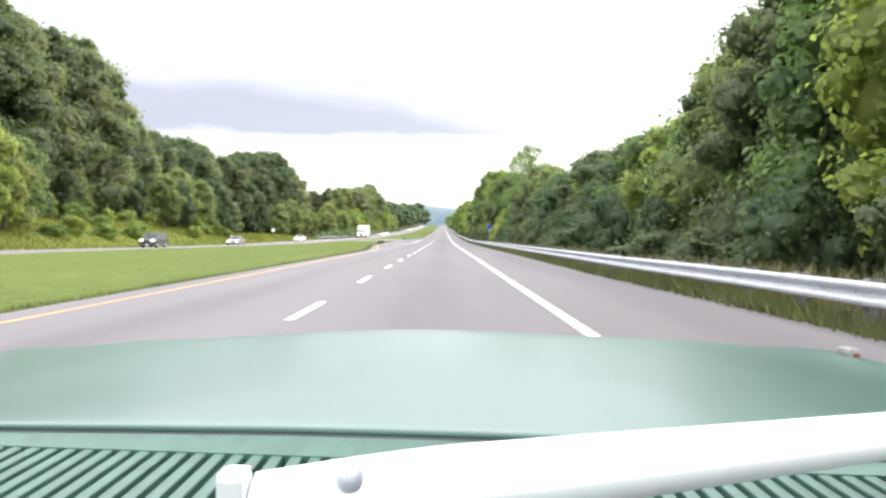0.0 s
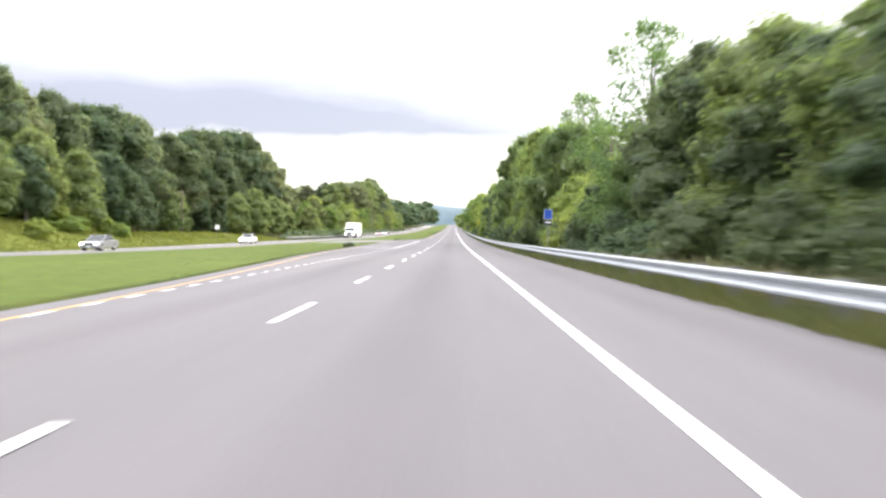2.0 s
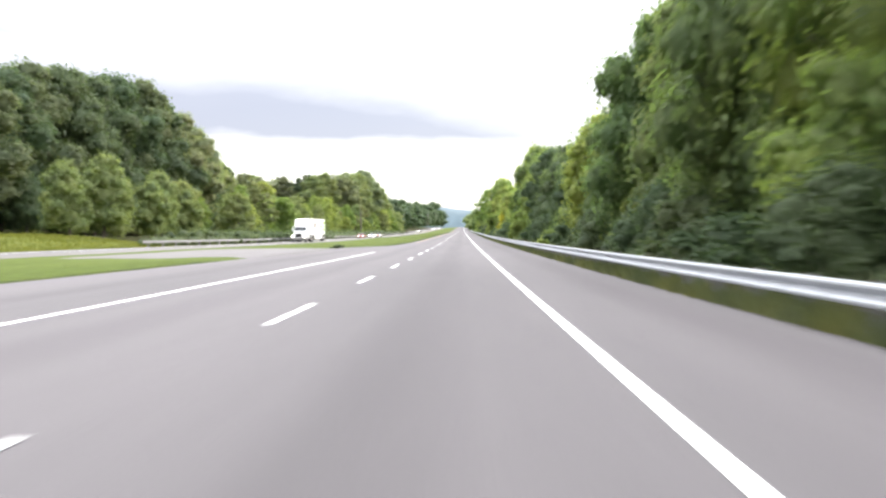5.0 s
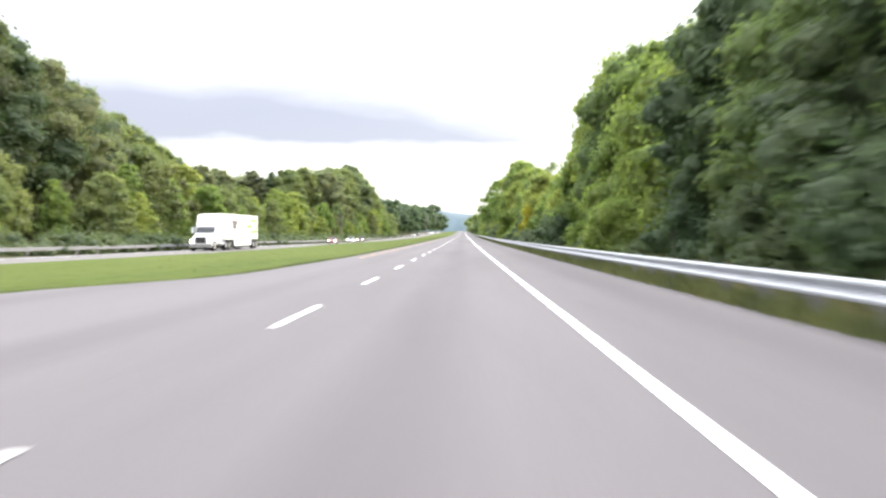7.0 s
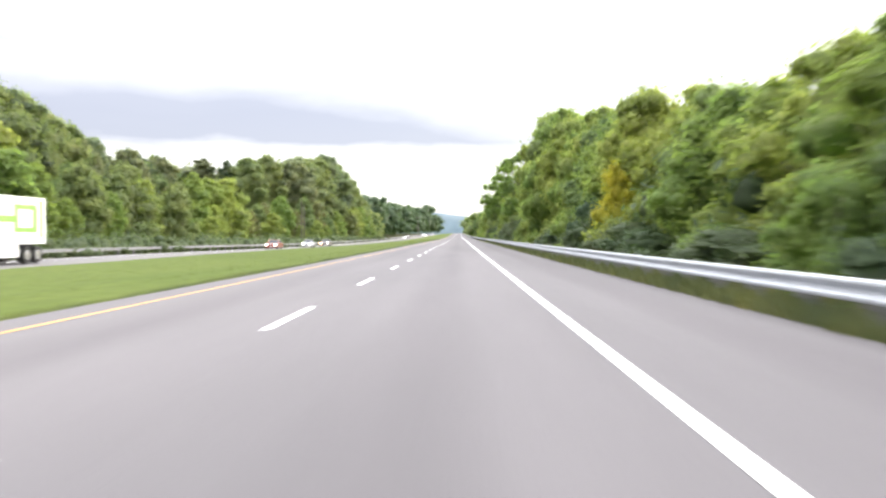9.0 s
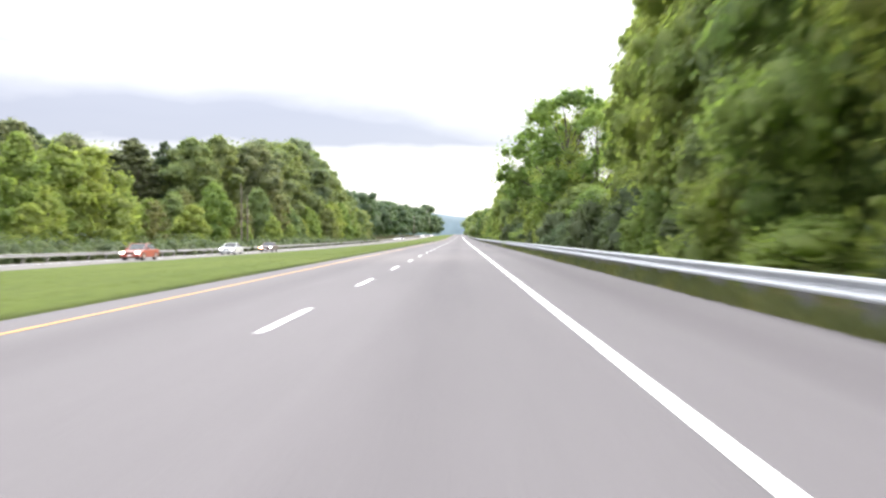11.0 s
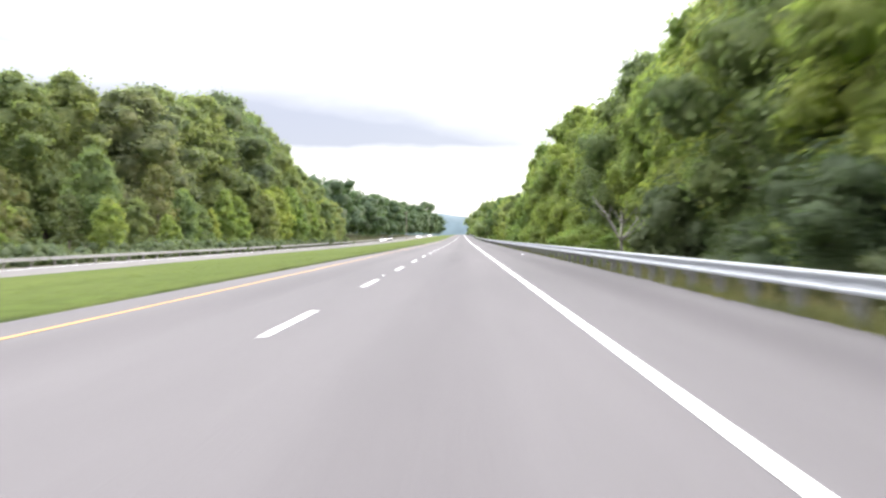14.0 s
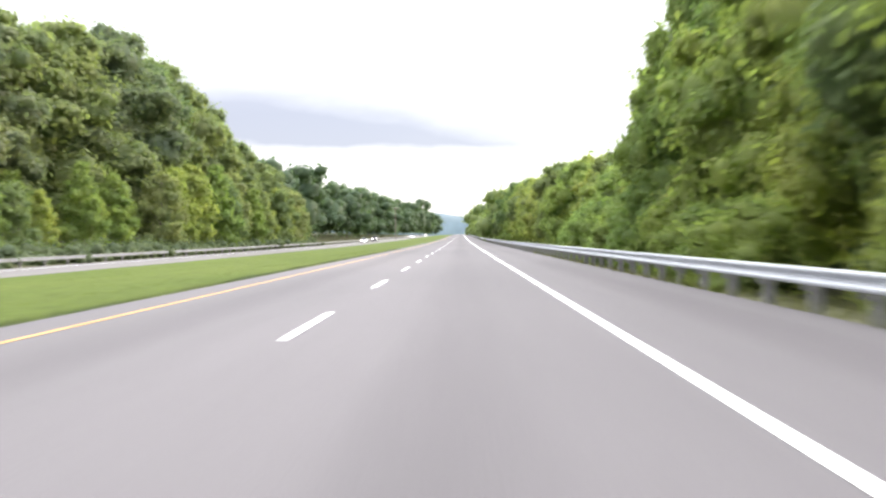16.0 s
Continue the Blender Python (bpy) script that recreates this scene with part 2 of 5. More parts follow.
M_RED = two_tone("red_lens", (0.14, 0.03, 0.03), (0.20, 0.04, 0.04), 5.0, 0.25)
M_CHROME = two_tone("chrome", (0.75, 0.76, 0.78), (0.88, 0.88, 0.9), 5.0, 0.16, 1.0)
M_RIVET = two_tone("dull_rivet_metal", (0.42, 0.43, 0.48), (0.54, 0.55, 0.60), 5.0, 0.5, 0.25)
M_ALLOY = two_tone("bright_wiper_metal", (0.80, 0.80, 0.82), (0.92, 0.92, 0.94), 5.0, 0.38, 0.55)
# two-tone mottle in the mint imitates smudgy reflections on the bonnet
M_MINT = two_tone("mottled_mint_paint", (0.015, 0.060, 0.049), (0.034, 0.092, 0.077), 2.6, 0.36, 0.0, coat=0.35, stretch=(1, 0.5, 1))
M_MINT_DARK = two_tone("cowl_green_paint", (0.026, 0.076, 0.058), (0.040, 0.098, 0.077), 3.0, 0.45, 0.0, fine=30.0)
# distance haze over the ridge is painted in as blue green
M_RIDGE = two_tone("far_ridge_haze", (0.055, 0.085, 0.105), (0.085, 0.125, 0.150), 0.02, 0.9)
M_PLATE = two_tone("trailer_white", (0.74, 0.75, 0.75), (0.85, 0.86, 0.86), 0.8, 0.4)
M_DARKPRINT = two_tone("trailer_dark_print", (0.05, 0.045, 0.05), (0.12, 0.10, 0.11), 1.5, 0.5)
M_GREENPRINT = two_tone("trailer_green_print", (0.16, 0.34, 0.05), (0.26, 0.46, 0.10), 1.0, 0.5)


def car_paint(name, colour):
    return two_tone(name, tuple(c * 0.85 for c in colour), colour, 1.5, 0.28, 0.15, coat=0.6)


# ---------------------------------------------------------------- building helpers
def part(name, bm, mat, parent=None, label="", kind=""):
    """Links a bmesh as one mesh object, under a thing or a part."""
    me = bpy.data.meshes.new(name)
    bm.to_mesh(me)
    bm.free()
    me.materials.append(mat)
    ob = new(name, me)
    ob.parent = parent
    return tagged(ob, label=label, kind=kind)


def from_arrays(name, verts, faces, mat, parent=None, label="", smooth=False, kind=""):
    me = bpy.data.meshes.new(name)
    me.from_pydata([tuple(v) for v in verts], [], [tuple(int(i) for i in f) for f in faces])
    me.materials.append(mat)
    if smooth:
        me.shade_smooth()
    ob = new(name, me)
    ob.parent = parent
    return tagged(ob, label=label, kind=kind)


def thing(name, label, category, m=None, group="", kind=""):
    ob = new(name)
    ob.empty_display_size = 0.3
    if m is not None:
        ob.matrix_basis = m
    return tagged(ob, label, category, group, kind)


def add_box(bm, x0, x1, y0, y1, z0, z1, bevel=0.0):
    r = bmesh.ops.create_cube(bm, size=1.0)
    vs = r["verts"]
    for v in vs:
        v.co = Vector(((x0 + x1) / 2 + v.co.x * (x1 - x0), (y0 + y1) / 2 + v.co.y * (y1 - y0), (z0 + z1) / 2 + v.co.z * (z1 - z0)))
    if bevel:
        es = list({e for v in vs for e in v.link_edges})
        bmesh.ops.bevel(bm, geom=es, offset=bevel, segments=2, affect="EDGES", profile=0.6)
    return bm


def box(x0, x1, y0, y1, z0, z1, bevel=0.0):
    return add_box(bmesh.new(), x0, x1, y0, y1, z0, z1, bevel)


def add_rod(bm, a, b, r0, r1=None, sides=8):
    """A tapered round bar from a to b."""
    a, b = Vector(a), Vector(b)
    r1 = r0 if r1 is None else r1
    d = b - a
    r = bmesh.ops.create_cone(bm, cap_ends=True, segments=sides, radius1=r0, radius2=r1, depth=d.length)
    m = Matrix.Translation((a + b) / 2) @ d.to_track_quat("Z", "Y").to_matrix().to_4x4()
    bmesh.ops.transform(bm, matrix=m, verts=r["verts"])
    return bm


def rod(a, b, r0, r1=None, sides=8):
    return add_rod(bmesh.new(), a, b, r0, r1, sides)


def prism(outline, x0, x1, bevel=0.0):
    """A side outline of (y, z) points, drawn across from x0 to x1."""
    bm = bmesh.new()
    lo = [bm.verts.new((x0, y, z)) for y, z in outline]
    hi = [bm.verts.new((x1, y, z)) for y, z in outline]
    n = len(outline)
    bm.faces.new(lo)
    bm.faces.new(hi[::-1])
    for i in range(n):
        bm.faces.new((lo[i], hi[i], hi[(i + 1) % n], lo[(i + 1) % n]))
    bmesh.ops.recalc_face_normals(bm, faces=bm.faces)
    if bevel:
        bmesh.ops.bevel(bm, geom=list(bm.edges), offset=bevel, segments=2, affect="EDGES", profile=0.6)
    return bm


def strip(name, ys, left, right, lift, mat, parent=None, label="", kind="structure", drop=None, thick=0.0):
    """A band along the road between two offsets, lying on the road's height plus lift."""
    verts, faces = [], []
    for y in ys:
        z = road_z(y) + (drop(y) if drop else 0.0) + lift
        verts += [(left(y), y, z), (right(y), y, z)]
        if thick:
            verts += [(left(y), y, z - thick), (right(y), y, z - thick)]
    k = 4 if thick else 2
    for i in range(len(ys) - 1):
        a, b = i * k, (i + 1) * k
        faces.append((a, a + 1, b + 1, b))
        if thick:
            faces += [(a + 2, a, b, b + 2), (a + 1, a + 3, b + 3, b + 1)]
    return from_arrays(name, verts, faces, mat, parent, label, kind=kind)


def along(knots):
    """A smooth function of y from (y, value) knots."""
    ky, kv = zip(*knots)

    def f(y):
        if y <= ky[0]:
            return kv[0]
        if y >= ky[-1]:
            return kv[-1]
        i = max(j for j in range(len(ky)) if ky[j] <= y)
        s = (y - ky[i]) / (ky[i + 1] - ky[i])
        return kv[i] + (kv[i + 1] - kv[i]) * s * s * (3 - 2 * s)
    return f


# ---------------------------------------------------------------- plan: offsets from the middle of our lane
RAIL = along(((10, 4.75), (24, 4.58), (60, 4.65), (300, 4.75), (440, 5.0), (700, 5.0)))
PAVE_R = lambda y: RAIL(y) + 0.06
RAIL_TOP = along(((40, 0.60), (200, 0.63), (380, 0.66), (440, 0.66)))
YELLOW = along(((62, -5.4), (125, -8.8), (150, -9.3), (214, -4.9), (240, -4.74), (330, -4.67), (396, -4.57), (450, -4.67), (700, -4.67)))
NEAR_EDGE = along(((62, -6.1), (125, -9.5), (150, -10.0), (206, -9.0), (218, -5.9), (240, -5.5), (700, -5.5)))
FAR_NEAR = along(((40, -32), (160, -25.0), (280, -20.5), (420, -21.5), (700, -21.5)))        # opposite carriageway, our side
FAR_FAR = lambda y: FAR_NEAR(y) - 10.6
FAR_DROP = along(((60, -0.15), (200, -0.3), (300, -0.62), (430, -1.16), (700, -1.16)))
FAR_RAIL = lambda y: FAR_FAR(y) - 0.25
BERM = along(((60, 0.10), (200, 0.14), (300, 0.30), (430, 0.42)))          # low bank on the far side of the median
GAP0, GAP1 = 176.0, 205.0                          # the crossing through the median
BANK = along(((-50, 3.5), (130, 3.2), (200, 1.2), (280, 0.3), (420, 0.3)))
rng = random.Random(7)


def ground_z(x, y):
    """Height of the ground over the road's own height."""
    if x > PAVE_R(y):
        d = x - PAVE_R(y)
        return -0.06 - 0.9 * (1 - math.exp(-d / 6.0)) + 0.10 * noise.noise((x * 0.3, y * 0.3, 1))
    if x > NEAR_EDGE(y):
        return -0.12
    if x > FAR_NEAR(y):
        w = NEAR_EDGE(y) - FAR_NEAR(y)
        s = (NEAR_EDGE(y) - x) / w
        hump = 0.10 * min(1.0, s * 8, (1 - s) * 8) + BERM(y) * s * s * min(1.0, (1 - s) * 9)
        return -0.05 + FAR_DROP(y) * s + hump + 0.03 * noise.noise((x * 0.4, y * 0.15, 5))
    if x > FAR_FAR(y):
        return FAR_DROP(y) - 0.12
    d = FAR_FAR(y) - x
    return FAR_DROP(y) - 0.06 + BANK(y) * (1 - math.exp(-(d / 6.5) ** 2)) + min(d, 90) * 0.03 + 0.3 * noise.noise((x * 0.1, y * 0.1, 9)) * min(1.0, d / 6)


# ---------------------------------------------------------------- ground, roads, markings
def build_ground():
    ys = [-120 + 4.0 * i for i in range(30)] + [3.0 * i for i in range(200)] + [600 + 12.0 * i for i in range(50)] + [1200 + 200.0 * i for i in range(17)]
    verts, faces, mats = [], [], []
    cols = 0
    for y in ys:
        n, f = NEAR_EDGE(y), FAR_NEAR(y)
        xs = [-4000, -900, -300, -160, -110, -80, -66, -58, -52, -48]
        ff = FAR_FAR(y)
        xs += [ff - 5, ff - 3, ff - 1.5, ff - 0.4, ff + 0.3]
        xs += [f - 0.3] + [f + (n - f) * s for s in (0.01, 0.06, 0.14, 0.28, 0.42, 0.56, 0.70, 0.82, 0.90, 0.95, 0.98)] + [n - 0.02, n + 0.25]
        p = PAVE_R(y)
        xs += [p - 0.25, p + 0.02, p + 0.5, p + 1.2, p + 2.2, p + 3.5, p + 6, p + 10, p + 16, p + 30, 80, 160, 400, 1000, 4000]
        cols = len(xs)
        for x in xs:
            verts.append((x, y, road_z(y) + ground_z(x, y)))
    for i in range(len(ys) - 1):
        for j in range(cols - 1):
            a = i * cols + j
            faces.append((a, a + 1, a + 1 + cols, a + cols))
            mats.append(1 if j < 13 and ys[i] > 236 else 3 if 5 < j < 14 else 2 if 28 < j < 34 else 0 if 8 < j < 29 else 1)
    g = from_arrays("ground", verts, faces, M_GRASS, smooth=True)
    g.data.materials.append(M_SOIL)
    g.data.materials.append(M_VERGE)
    g.data.materials.append(M_BANK)
    g.data.polygons.foreach_set("material_index", mats)
    return tagged(g, "mown grass median and verges, woodland floor beyond", "ground", kind="structure")


build_ground()
ROAD_YS = [-120 + 5.0 * i for i in range(204)] + [920 + 20.0 * i for i in range(60)]
tagged(strip("road", ROAD_YS, lambda y: NEAR_EDGE(y) + 0.0, PAVE_R, 0.0, M_ROAD, thick=0.16), "worn light grey asphalt highway carriageway", "road")
tagged(strip("opposite_road", ROAD_YS, FAR_FAR, FAR_NEAR, 0.0, M_ROAD_FAR, drop=FAR_DROP, thick=0.16), "pale asphalt carriageway for oncoming traffic", "road")
CROSS_YS = [GAP0 - 6 + 2.0 * i for i in range(24)]


def build_crossing():
    """Paved opening through the median that joins the two carriageways."""
    verts, faces = [], []
    n = 14
    for y in CROSS_YS:
        grow = min(1.0, max(0.0, min((y - GAP0 + 5) / 9, (GAP1 + 4 - y) / 7)))
        for i in range(n + 1):
            x = NEAR_EDGE(y) + 0.1 + (FAR_NEAR(y) - 0.1 - NEAR_EDGE(y)) * i / n
            bulge = 0.02 + 0.12 * math.sin(math.pi * i / n) + FAR_DROP(y) * i / n
            verts.append((x, y, road_z(y) + bulge + (grow - 1) * 0.4))
    for j in range(len(CROSS_YS) - 1):
        for i in range(n):
            a = j * (n + 1) + i
            faces.append((a, a + 1, a + n + 2, a + n + 1))
    return tagged(from_arrays("median_crossing", verts, faces, M_ROAD_FAR), "paved opening through the grass median", "road", kind="structure")


build_crossing()

MARK_YS = [-60 + 2.5 * i for i in range(400)] + [960 + 20.0 * i for i in range(45)]
TURN_X = along(((100, -5.38), (126, -5.12), (160, -5.1), (190, -4.92)))
strip("edge_line", MARK_YS, lambda y: 1.75, lambda y: 1.90, 0.005, M_WHITE, label="solid white edge line on asphalt")
strip("median_line", [y for y in MARK_YS if y < 146], lambda y: YELLOW(y) - 0.046, lambda y: YELLOW(y) + 0.046, 0.005, M_YELLOW, label="solid yellow line beside the median")
strip("median_line", [y for y in MARK_YS if y > 234], lambda y: YELLOW(y) - 0.046, lambda y: YELLOW(y) + 0.046, 0.005, M_YELLOW, label="solid yellow line beside the median")
strip("turn_lane_line", [133.3 + 2.5 * i for i in range(24)], lambda y: TURN_X(y) - 0.07, lambda y: TURN_X(y) + 0.07, 0.005, M_WHITE, label="solid white line of the turning lane")
strip("opposite_edge_line", MARK_YS, lambda y: FAR_NEAR(y) - 1.35, lambda y: FAR_NEAR(y) - 1.2, 0.006, M_YELLOW, drop=FAR_DROP, label="yellow edge line of the oncoming carriageway")
strip("opposite_edge_line", MARK_YS, lambda y: FAR_NEAR(y) - 8.75, lambda y: FAR_NEAR(y) - 8.6, 0.006, M_WHITE, drop=FAR_DROP, label="white edge line of the oncoming carriageway")
DASH = 9.14


def dash_mesh(length, width):
    """A stroke of thermoplastic paint with slightly ragged ends."""
    bm = bmesh.new()
    left, right = [], []
    for i in range(7):
        s = i / 6
        wob = 0.004 * math.sin(i * 2.1)
        left.append(bm.verts.new((-width / 2 + wob, (s - 0.5) * length, 0)))
        right.append(bm.verts.new((width / 2 + wob, (s - 0.5) * length + (0.02 if i in (0, 6) else 0), 0)))
    for i in range(6):
        bm.faces.new((left[i], right[i], right[i + 1], left[i + 1]))
    me = bpy.data.meshes.new("dash")
    bm.to_mesh(me)
    bm.free()
    me.materials.append(M_WHITE)
    return me


lane_line = thing("lane_line", "broken white lane line of painted strokes", "road marking", kind="structure")
DASH_ME = dash_mesh(3.1, 0.13)
for i in range(-3, 130):
    y = 11.0 + 1.55 + DASH * i
    d = new("dash", DASH_ME)
    d.parent = lane_line
    d.matrix_basis = pose(-1.83, y, road_z(y) + 0.010, math.degrees(math.atan(road_grade(y))))
turn_line = thing("dotted_line", "short white strokes along the turning lane", "road marking", kind="structure")
DOT_ME = dash_mesh(0.72, 0.09)
for i in range(39):
    y = 63.35 + 1.8 * i
    d = new("stroke", DOT_ME)
    d.parent = turn_line
    d.matrix_basis = pose(TURN_X(y), y, road_z(y) + 0.006, math.degrees(math.atan(road_grade(y))))


def turn_arrow(y):
    """Left-turn arrow painted in the turning lane."""
    bm = bmesh.new()
    pts = [(0.0, -1.2), (0.14, -1.2), (0.14, 0.5), (-0.45, 1.1), (-0.45, 1.5), (-1.0, 0.75), (-0.45, 0.05), (-0.45, 0.45), (0.0, 0.1)]
    bm.faces.new([bm.verts.new((px, py, 0)) for px, py in pts])
    ob = part("turn_arrow", bm, M_WHITE, None, "white turn arrow painted on the lane", "structure")
    ob.matrix_basis = pose(-6.5, y, road_z(y) + 0.006, math.degrees(math.atan(road_grade(y))))


turn_arrow(145.6)


def lane_word(x, y):
    """Tall painted letters in the turning lane, seen only as worn white strokes."""
    ob = thing("lane_word", "tall worn white letters painted on the turning lane", "road marking", pose(x, y, road_z(y) + 0.006, math.degrees(math.atan(road_grade(y)))), kind="structure")
    for k in range(4):
        x0 = -1.1 + 0.58 * k
        for a, b, c, d in ((x0, x0 + 0.12, -1.2, 1.2), (x0 + 0.30, x0 + 0.42, -1.2, 1.2), (x0 + 0.12, x0 + 0.30, (-1.2, 0.9, -1.2, -0.1)[k], (-0.9, 1.2, -0.9, 0.2)[k])):
            bm = bmesh.new()
            bm.faces.new([bm.verts.new(p) for p in ((a, c, 0), (b, c, 0), (b, d, 0), (a, d, 0))])
            part("letter_stroke", bm, M_WHITE, ob)


lane_word(-6.75, 134.2)


def lane_marker(x, y):
    """Low raised marker glued between the lane dashes."""
    bm = bmesh.new()
    add_box(bm, -0.04, 0.04, -0.04, 0.04, 0.0, 0.016)
    for v in bm.verts:
        if v.co.z > 0.01:
            v.co.x *= 0.75
            v.co.y *= 0.6
    ob = part("lane_marker", bm, M_SIGNWHITE)
    ob.matrix_basis = pose(x, y, road_z(y) + 0.004)
    return tagged(ob, "small pale raised marker between the lane dashes", "road marker", "lane markers")


MARKER = lane_marker(-1.9, 108.2)
for y in (190.3, 354.8, 409.6):
    copy_thing(MARKER, pose(-1.9, y, road_z(y) + 0.004))


# ---------------------------------------------------------------- guardrails
def beam_mesh(length):
    """W-shaped steel beam; local y runs along it, +x is the back."""
    prof = ((0.05, 0.155), (0.015, 0.145), (0.0, 0.115), (0.0, 0.085), (0.03, 0.055), (0.075, 0.02), (0.083, 0.0), (0.075, -0.02), (0.03, -0.055), (0.0, -0.085), (0.0, -0.115), (0.015, -0.145), (0.05, -0.155))
    prof = tuple((px, 0.155 + (pz - 0.155) * 0.86) for px, pz in prof)
    bm = bmesh.new()
    lo = [bm.verts.new((px, -length / 2, pz)) for px, pz in prof]
    hi = [bm.verts.new((px, length / 2, pz)) for px, pz in prof]
    n = len(prof)
    prof2 = tuple((px + 0.005, 0.022 + (pz - 0.022) * 0.985) for px, pz in prof)
    lo += [bm.verts.new((px, -length / 2, pz)) for px, pz in reversed(prof2)]
    hi += [bm.verts.new((px, length / 2, pz)) for px, pz in reversed(prof2)]
    for i in range(2 * n):
        k = (i + 1) % (2 * n)
        bm.faces.new((lo[i], lo[k], hi[k], hi[i]))
    bmesh.ops.recalc_face_normals(bm, faces=list(bm.faces))
    me = bpy.data.meshes.new("beam")
    bm.to_mesh(me)
    bm.free()
    me.materials.append(M_ZINC)
    return me


def post_mesh():
    bm = bmesh.new()
    add_box(bm, 0.19, 0.205, -0.08, 0.08, -0.35, 0.62)
    add_box(bm, 0.33, 0.345, -0.08, 0.08, -0.35, 0.62)
    add_box(bm, 0.205, 0.33, -0.006, 0.006, -0.35, 0.62)
    add_box(bm, 0.085, 0.189, -0.07, 0.07, 0.30, 0.60)
    me = bpy.data.meshes.new("post")
    bm.to_mesh(me)
    bm.free()
    me.materials.append(M_POST)
    return me


BEAM_ME, POST_ME = beam_mesh(3.806), post_mesh()
guardrail = thing("guardrail", "galvanised W-beam guardrail on steel posts along the shoulder", "guardrail", kind="structure")
extra_v, extra_f = [], []
for i in range(-8, 260):
    y = i * 3.81
    dx = (RAIL(y + 1.9) - RAIL(y - 1.9)) / 3.8
    b = new("beam", BEAM_ME)
    b.parent = guardrail
    b.matrix_basis = pose(RAIL(y), y, road_z(y) + RAIL_TOP(y) - 0.155, math.degrees(math.atan(road_grade(y))), 0, -math.degrees(math.atan(dx)))
    for k in (0, 1):
        yy = y - 1.905 + 1.905 * k
        if i < 142:
            p = new("post", POST_ME)
            p.parent = guardrail
            p.matrix_basis = pose(RAIL(yy), yy, road_z(yy))
        else:
            for v in POST_ME.vertices:
                extra_v.append((v.co.x + RAIL(yy), v.co.y + yy, v.co.z + road_z(yy)))
            base = len(extra_v) - len(POST_ME.vertices)
            for f in POST_ME.polygons:
                extra_f.append([base + q for q in f.vertices])
from_arrays("far_posts", extra_v, extra_f, M_POST, guardrail, kind="stuff")

FAR_BEAM_ME = BEAM_ME.copy()
FAR_BEAM_ME.materials[0] = M_ZINC_SHADED
far_rail = thing("opposite_guardrail", "galvanised guardrail on posts beyond the oncoming lanes", "guardrail", kind="structure")
extra_v, extra_f = [], []
for i in range(60, 330):
    y = i * 3.81
    dx = (FAR_RAIL(y + 1.9) - FAR_RAIL(y - 1.9)) / 3.8
    zz = road_z(y) + FAR_DROP(y)
    b = new("beam", FAR_BEAM_ME)
    b.parent = far_rail
    b.matrix_basis = pose(FAR_RAIL(y), y, zz + 0.545, -math.degrees(math.atan(road_grade(y))), 0, 180 - math.degrees(math.atan(dx)))
    base = len(extra_v)
    for v in POST_ME.vertices:
        extra_v.append((-v.co.x + FAR_RAIL(y), v.co.y + y, v.co.z + zz))
    for f in POST_ME.polygons:
        extra_f.append([base + q for q in f.vertices])
from_arrays("rail_posts", extra_v, extra_f, M_POST, far_rail, kind="stuff")


# ---------------------------------------------------------------- trees
def round_template(level):
    bm = bmesh.new()
    bmesh.ops.create_icosphere(bm, subdivisions=level, radius=1.0)
    bm.verts.index_update()
    v, f = np.array([v.co[:] for v in bm.verts]), np.array([[q.index for q in p.verts] for p in bm.faces])
    bm.free()
    return v, f


ROUND = {1: round_template(1), 2: round_template(2)}


def swell(d, cx, cy, cz):
    """How far a bough bulges in the directions d, so that its outline is uneven."""
    return 1 + 0.19 * np.sin(d[:, 0] * 4.3 + cx * 3) * np.cos(d[:, 1] * 3.7 + cy * 2 + d[:, 2] * 3) + 0.13 * np.sin(d[:, 2] * 7.1 + cz * 5 + d[:, 0] * 6) + 0.06 * np.sin(d[:, 1] * 13 + cx * 7 + d[:, 2] * 11)


def leaf_cloud(r, lobes, per, size, core=0.8, level=1):
    """Leaves set closely over rounded boughs, each bough filled with dense leafage inside. Returns vertices and faces."""
    V, F = [], []
    base = 0
    for (cx, cy, cz, rad, flat) in lobes:
        n = max(10, int(per * rad * rad))
        d = r.normal(size=(n, 3))
        d /= np.linalg.norm(d, axis=1)[:, None]
        shell = (core * 0.94 + (1.34 - core * 0.94) * r.random(n) ** 1.5) if core else 0.25 + 0.85 * r.random(n) ** 0.5
        c = np.array([cx, cy, cz]) + d * (rad * shell * swell(d, cx, cy, cz))[:, None] * np.array([1, 1, flat])
        nrm = d + r.normal(size=(n, 3)) * 0.42 + np.array([0, 0, 0.30])
        nrm /= np.linalg.norm(nrm, axis=1)[:, None]
        t = np.cross(nrm, r.normal(size=(n, 3)))
        t /= np.linalg.norm(t, axis=1)[:, None]
        b = np.cross(nrm, t)
        L = (size * (0.6 + 0.75 * r.random(n)))[:, None]
        W = L * (0.45 + 0.2 * r.random((n, 1)))
        p0, p2 = c - t * L, c + t * L - np.array([0, 0, 0.3]) * L
        p1, p3 = c - b * W + nrm * L * 0.12, c + b * W + nrm * L * 0.12
        V.append(np.stack([p0, p1, p2, p3], 1).reshape(-1, 3))
        idx = base + 4 * np.arange(n)[:, None]
        F.append(idx + np.array([[0, 1, 2]]))
        F.append(idx + np.array([[0, 2, 3]]))
        base += 4 * n
        if core:
            tv, tf = ROUND[level]
            k = rad * core * swell(tv, cx, cy, cz) * (0.94 + 0.12 * r.random(len(tv)))
            V.append(np.array([cx, cy, cz]) + tv * k[:, None] * np.array([1, 1, flat]))
            F.append(tf + base)
            base += len(tv)
    return np.concatenate(V), np.concatenate(F)


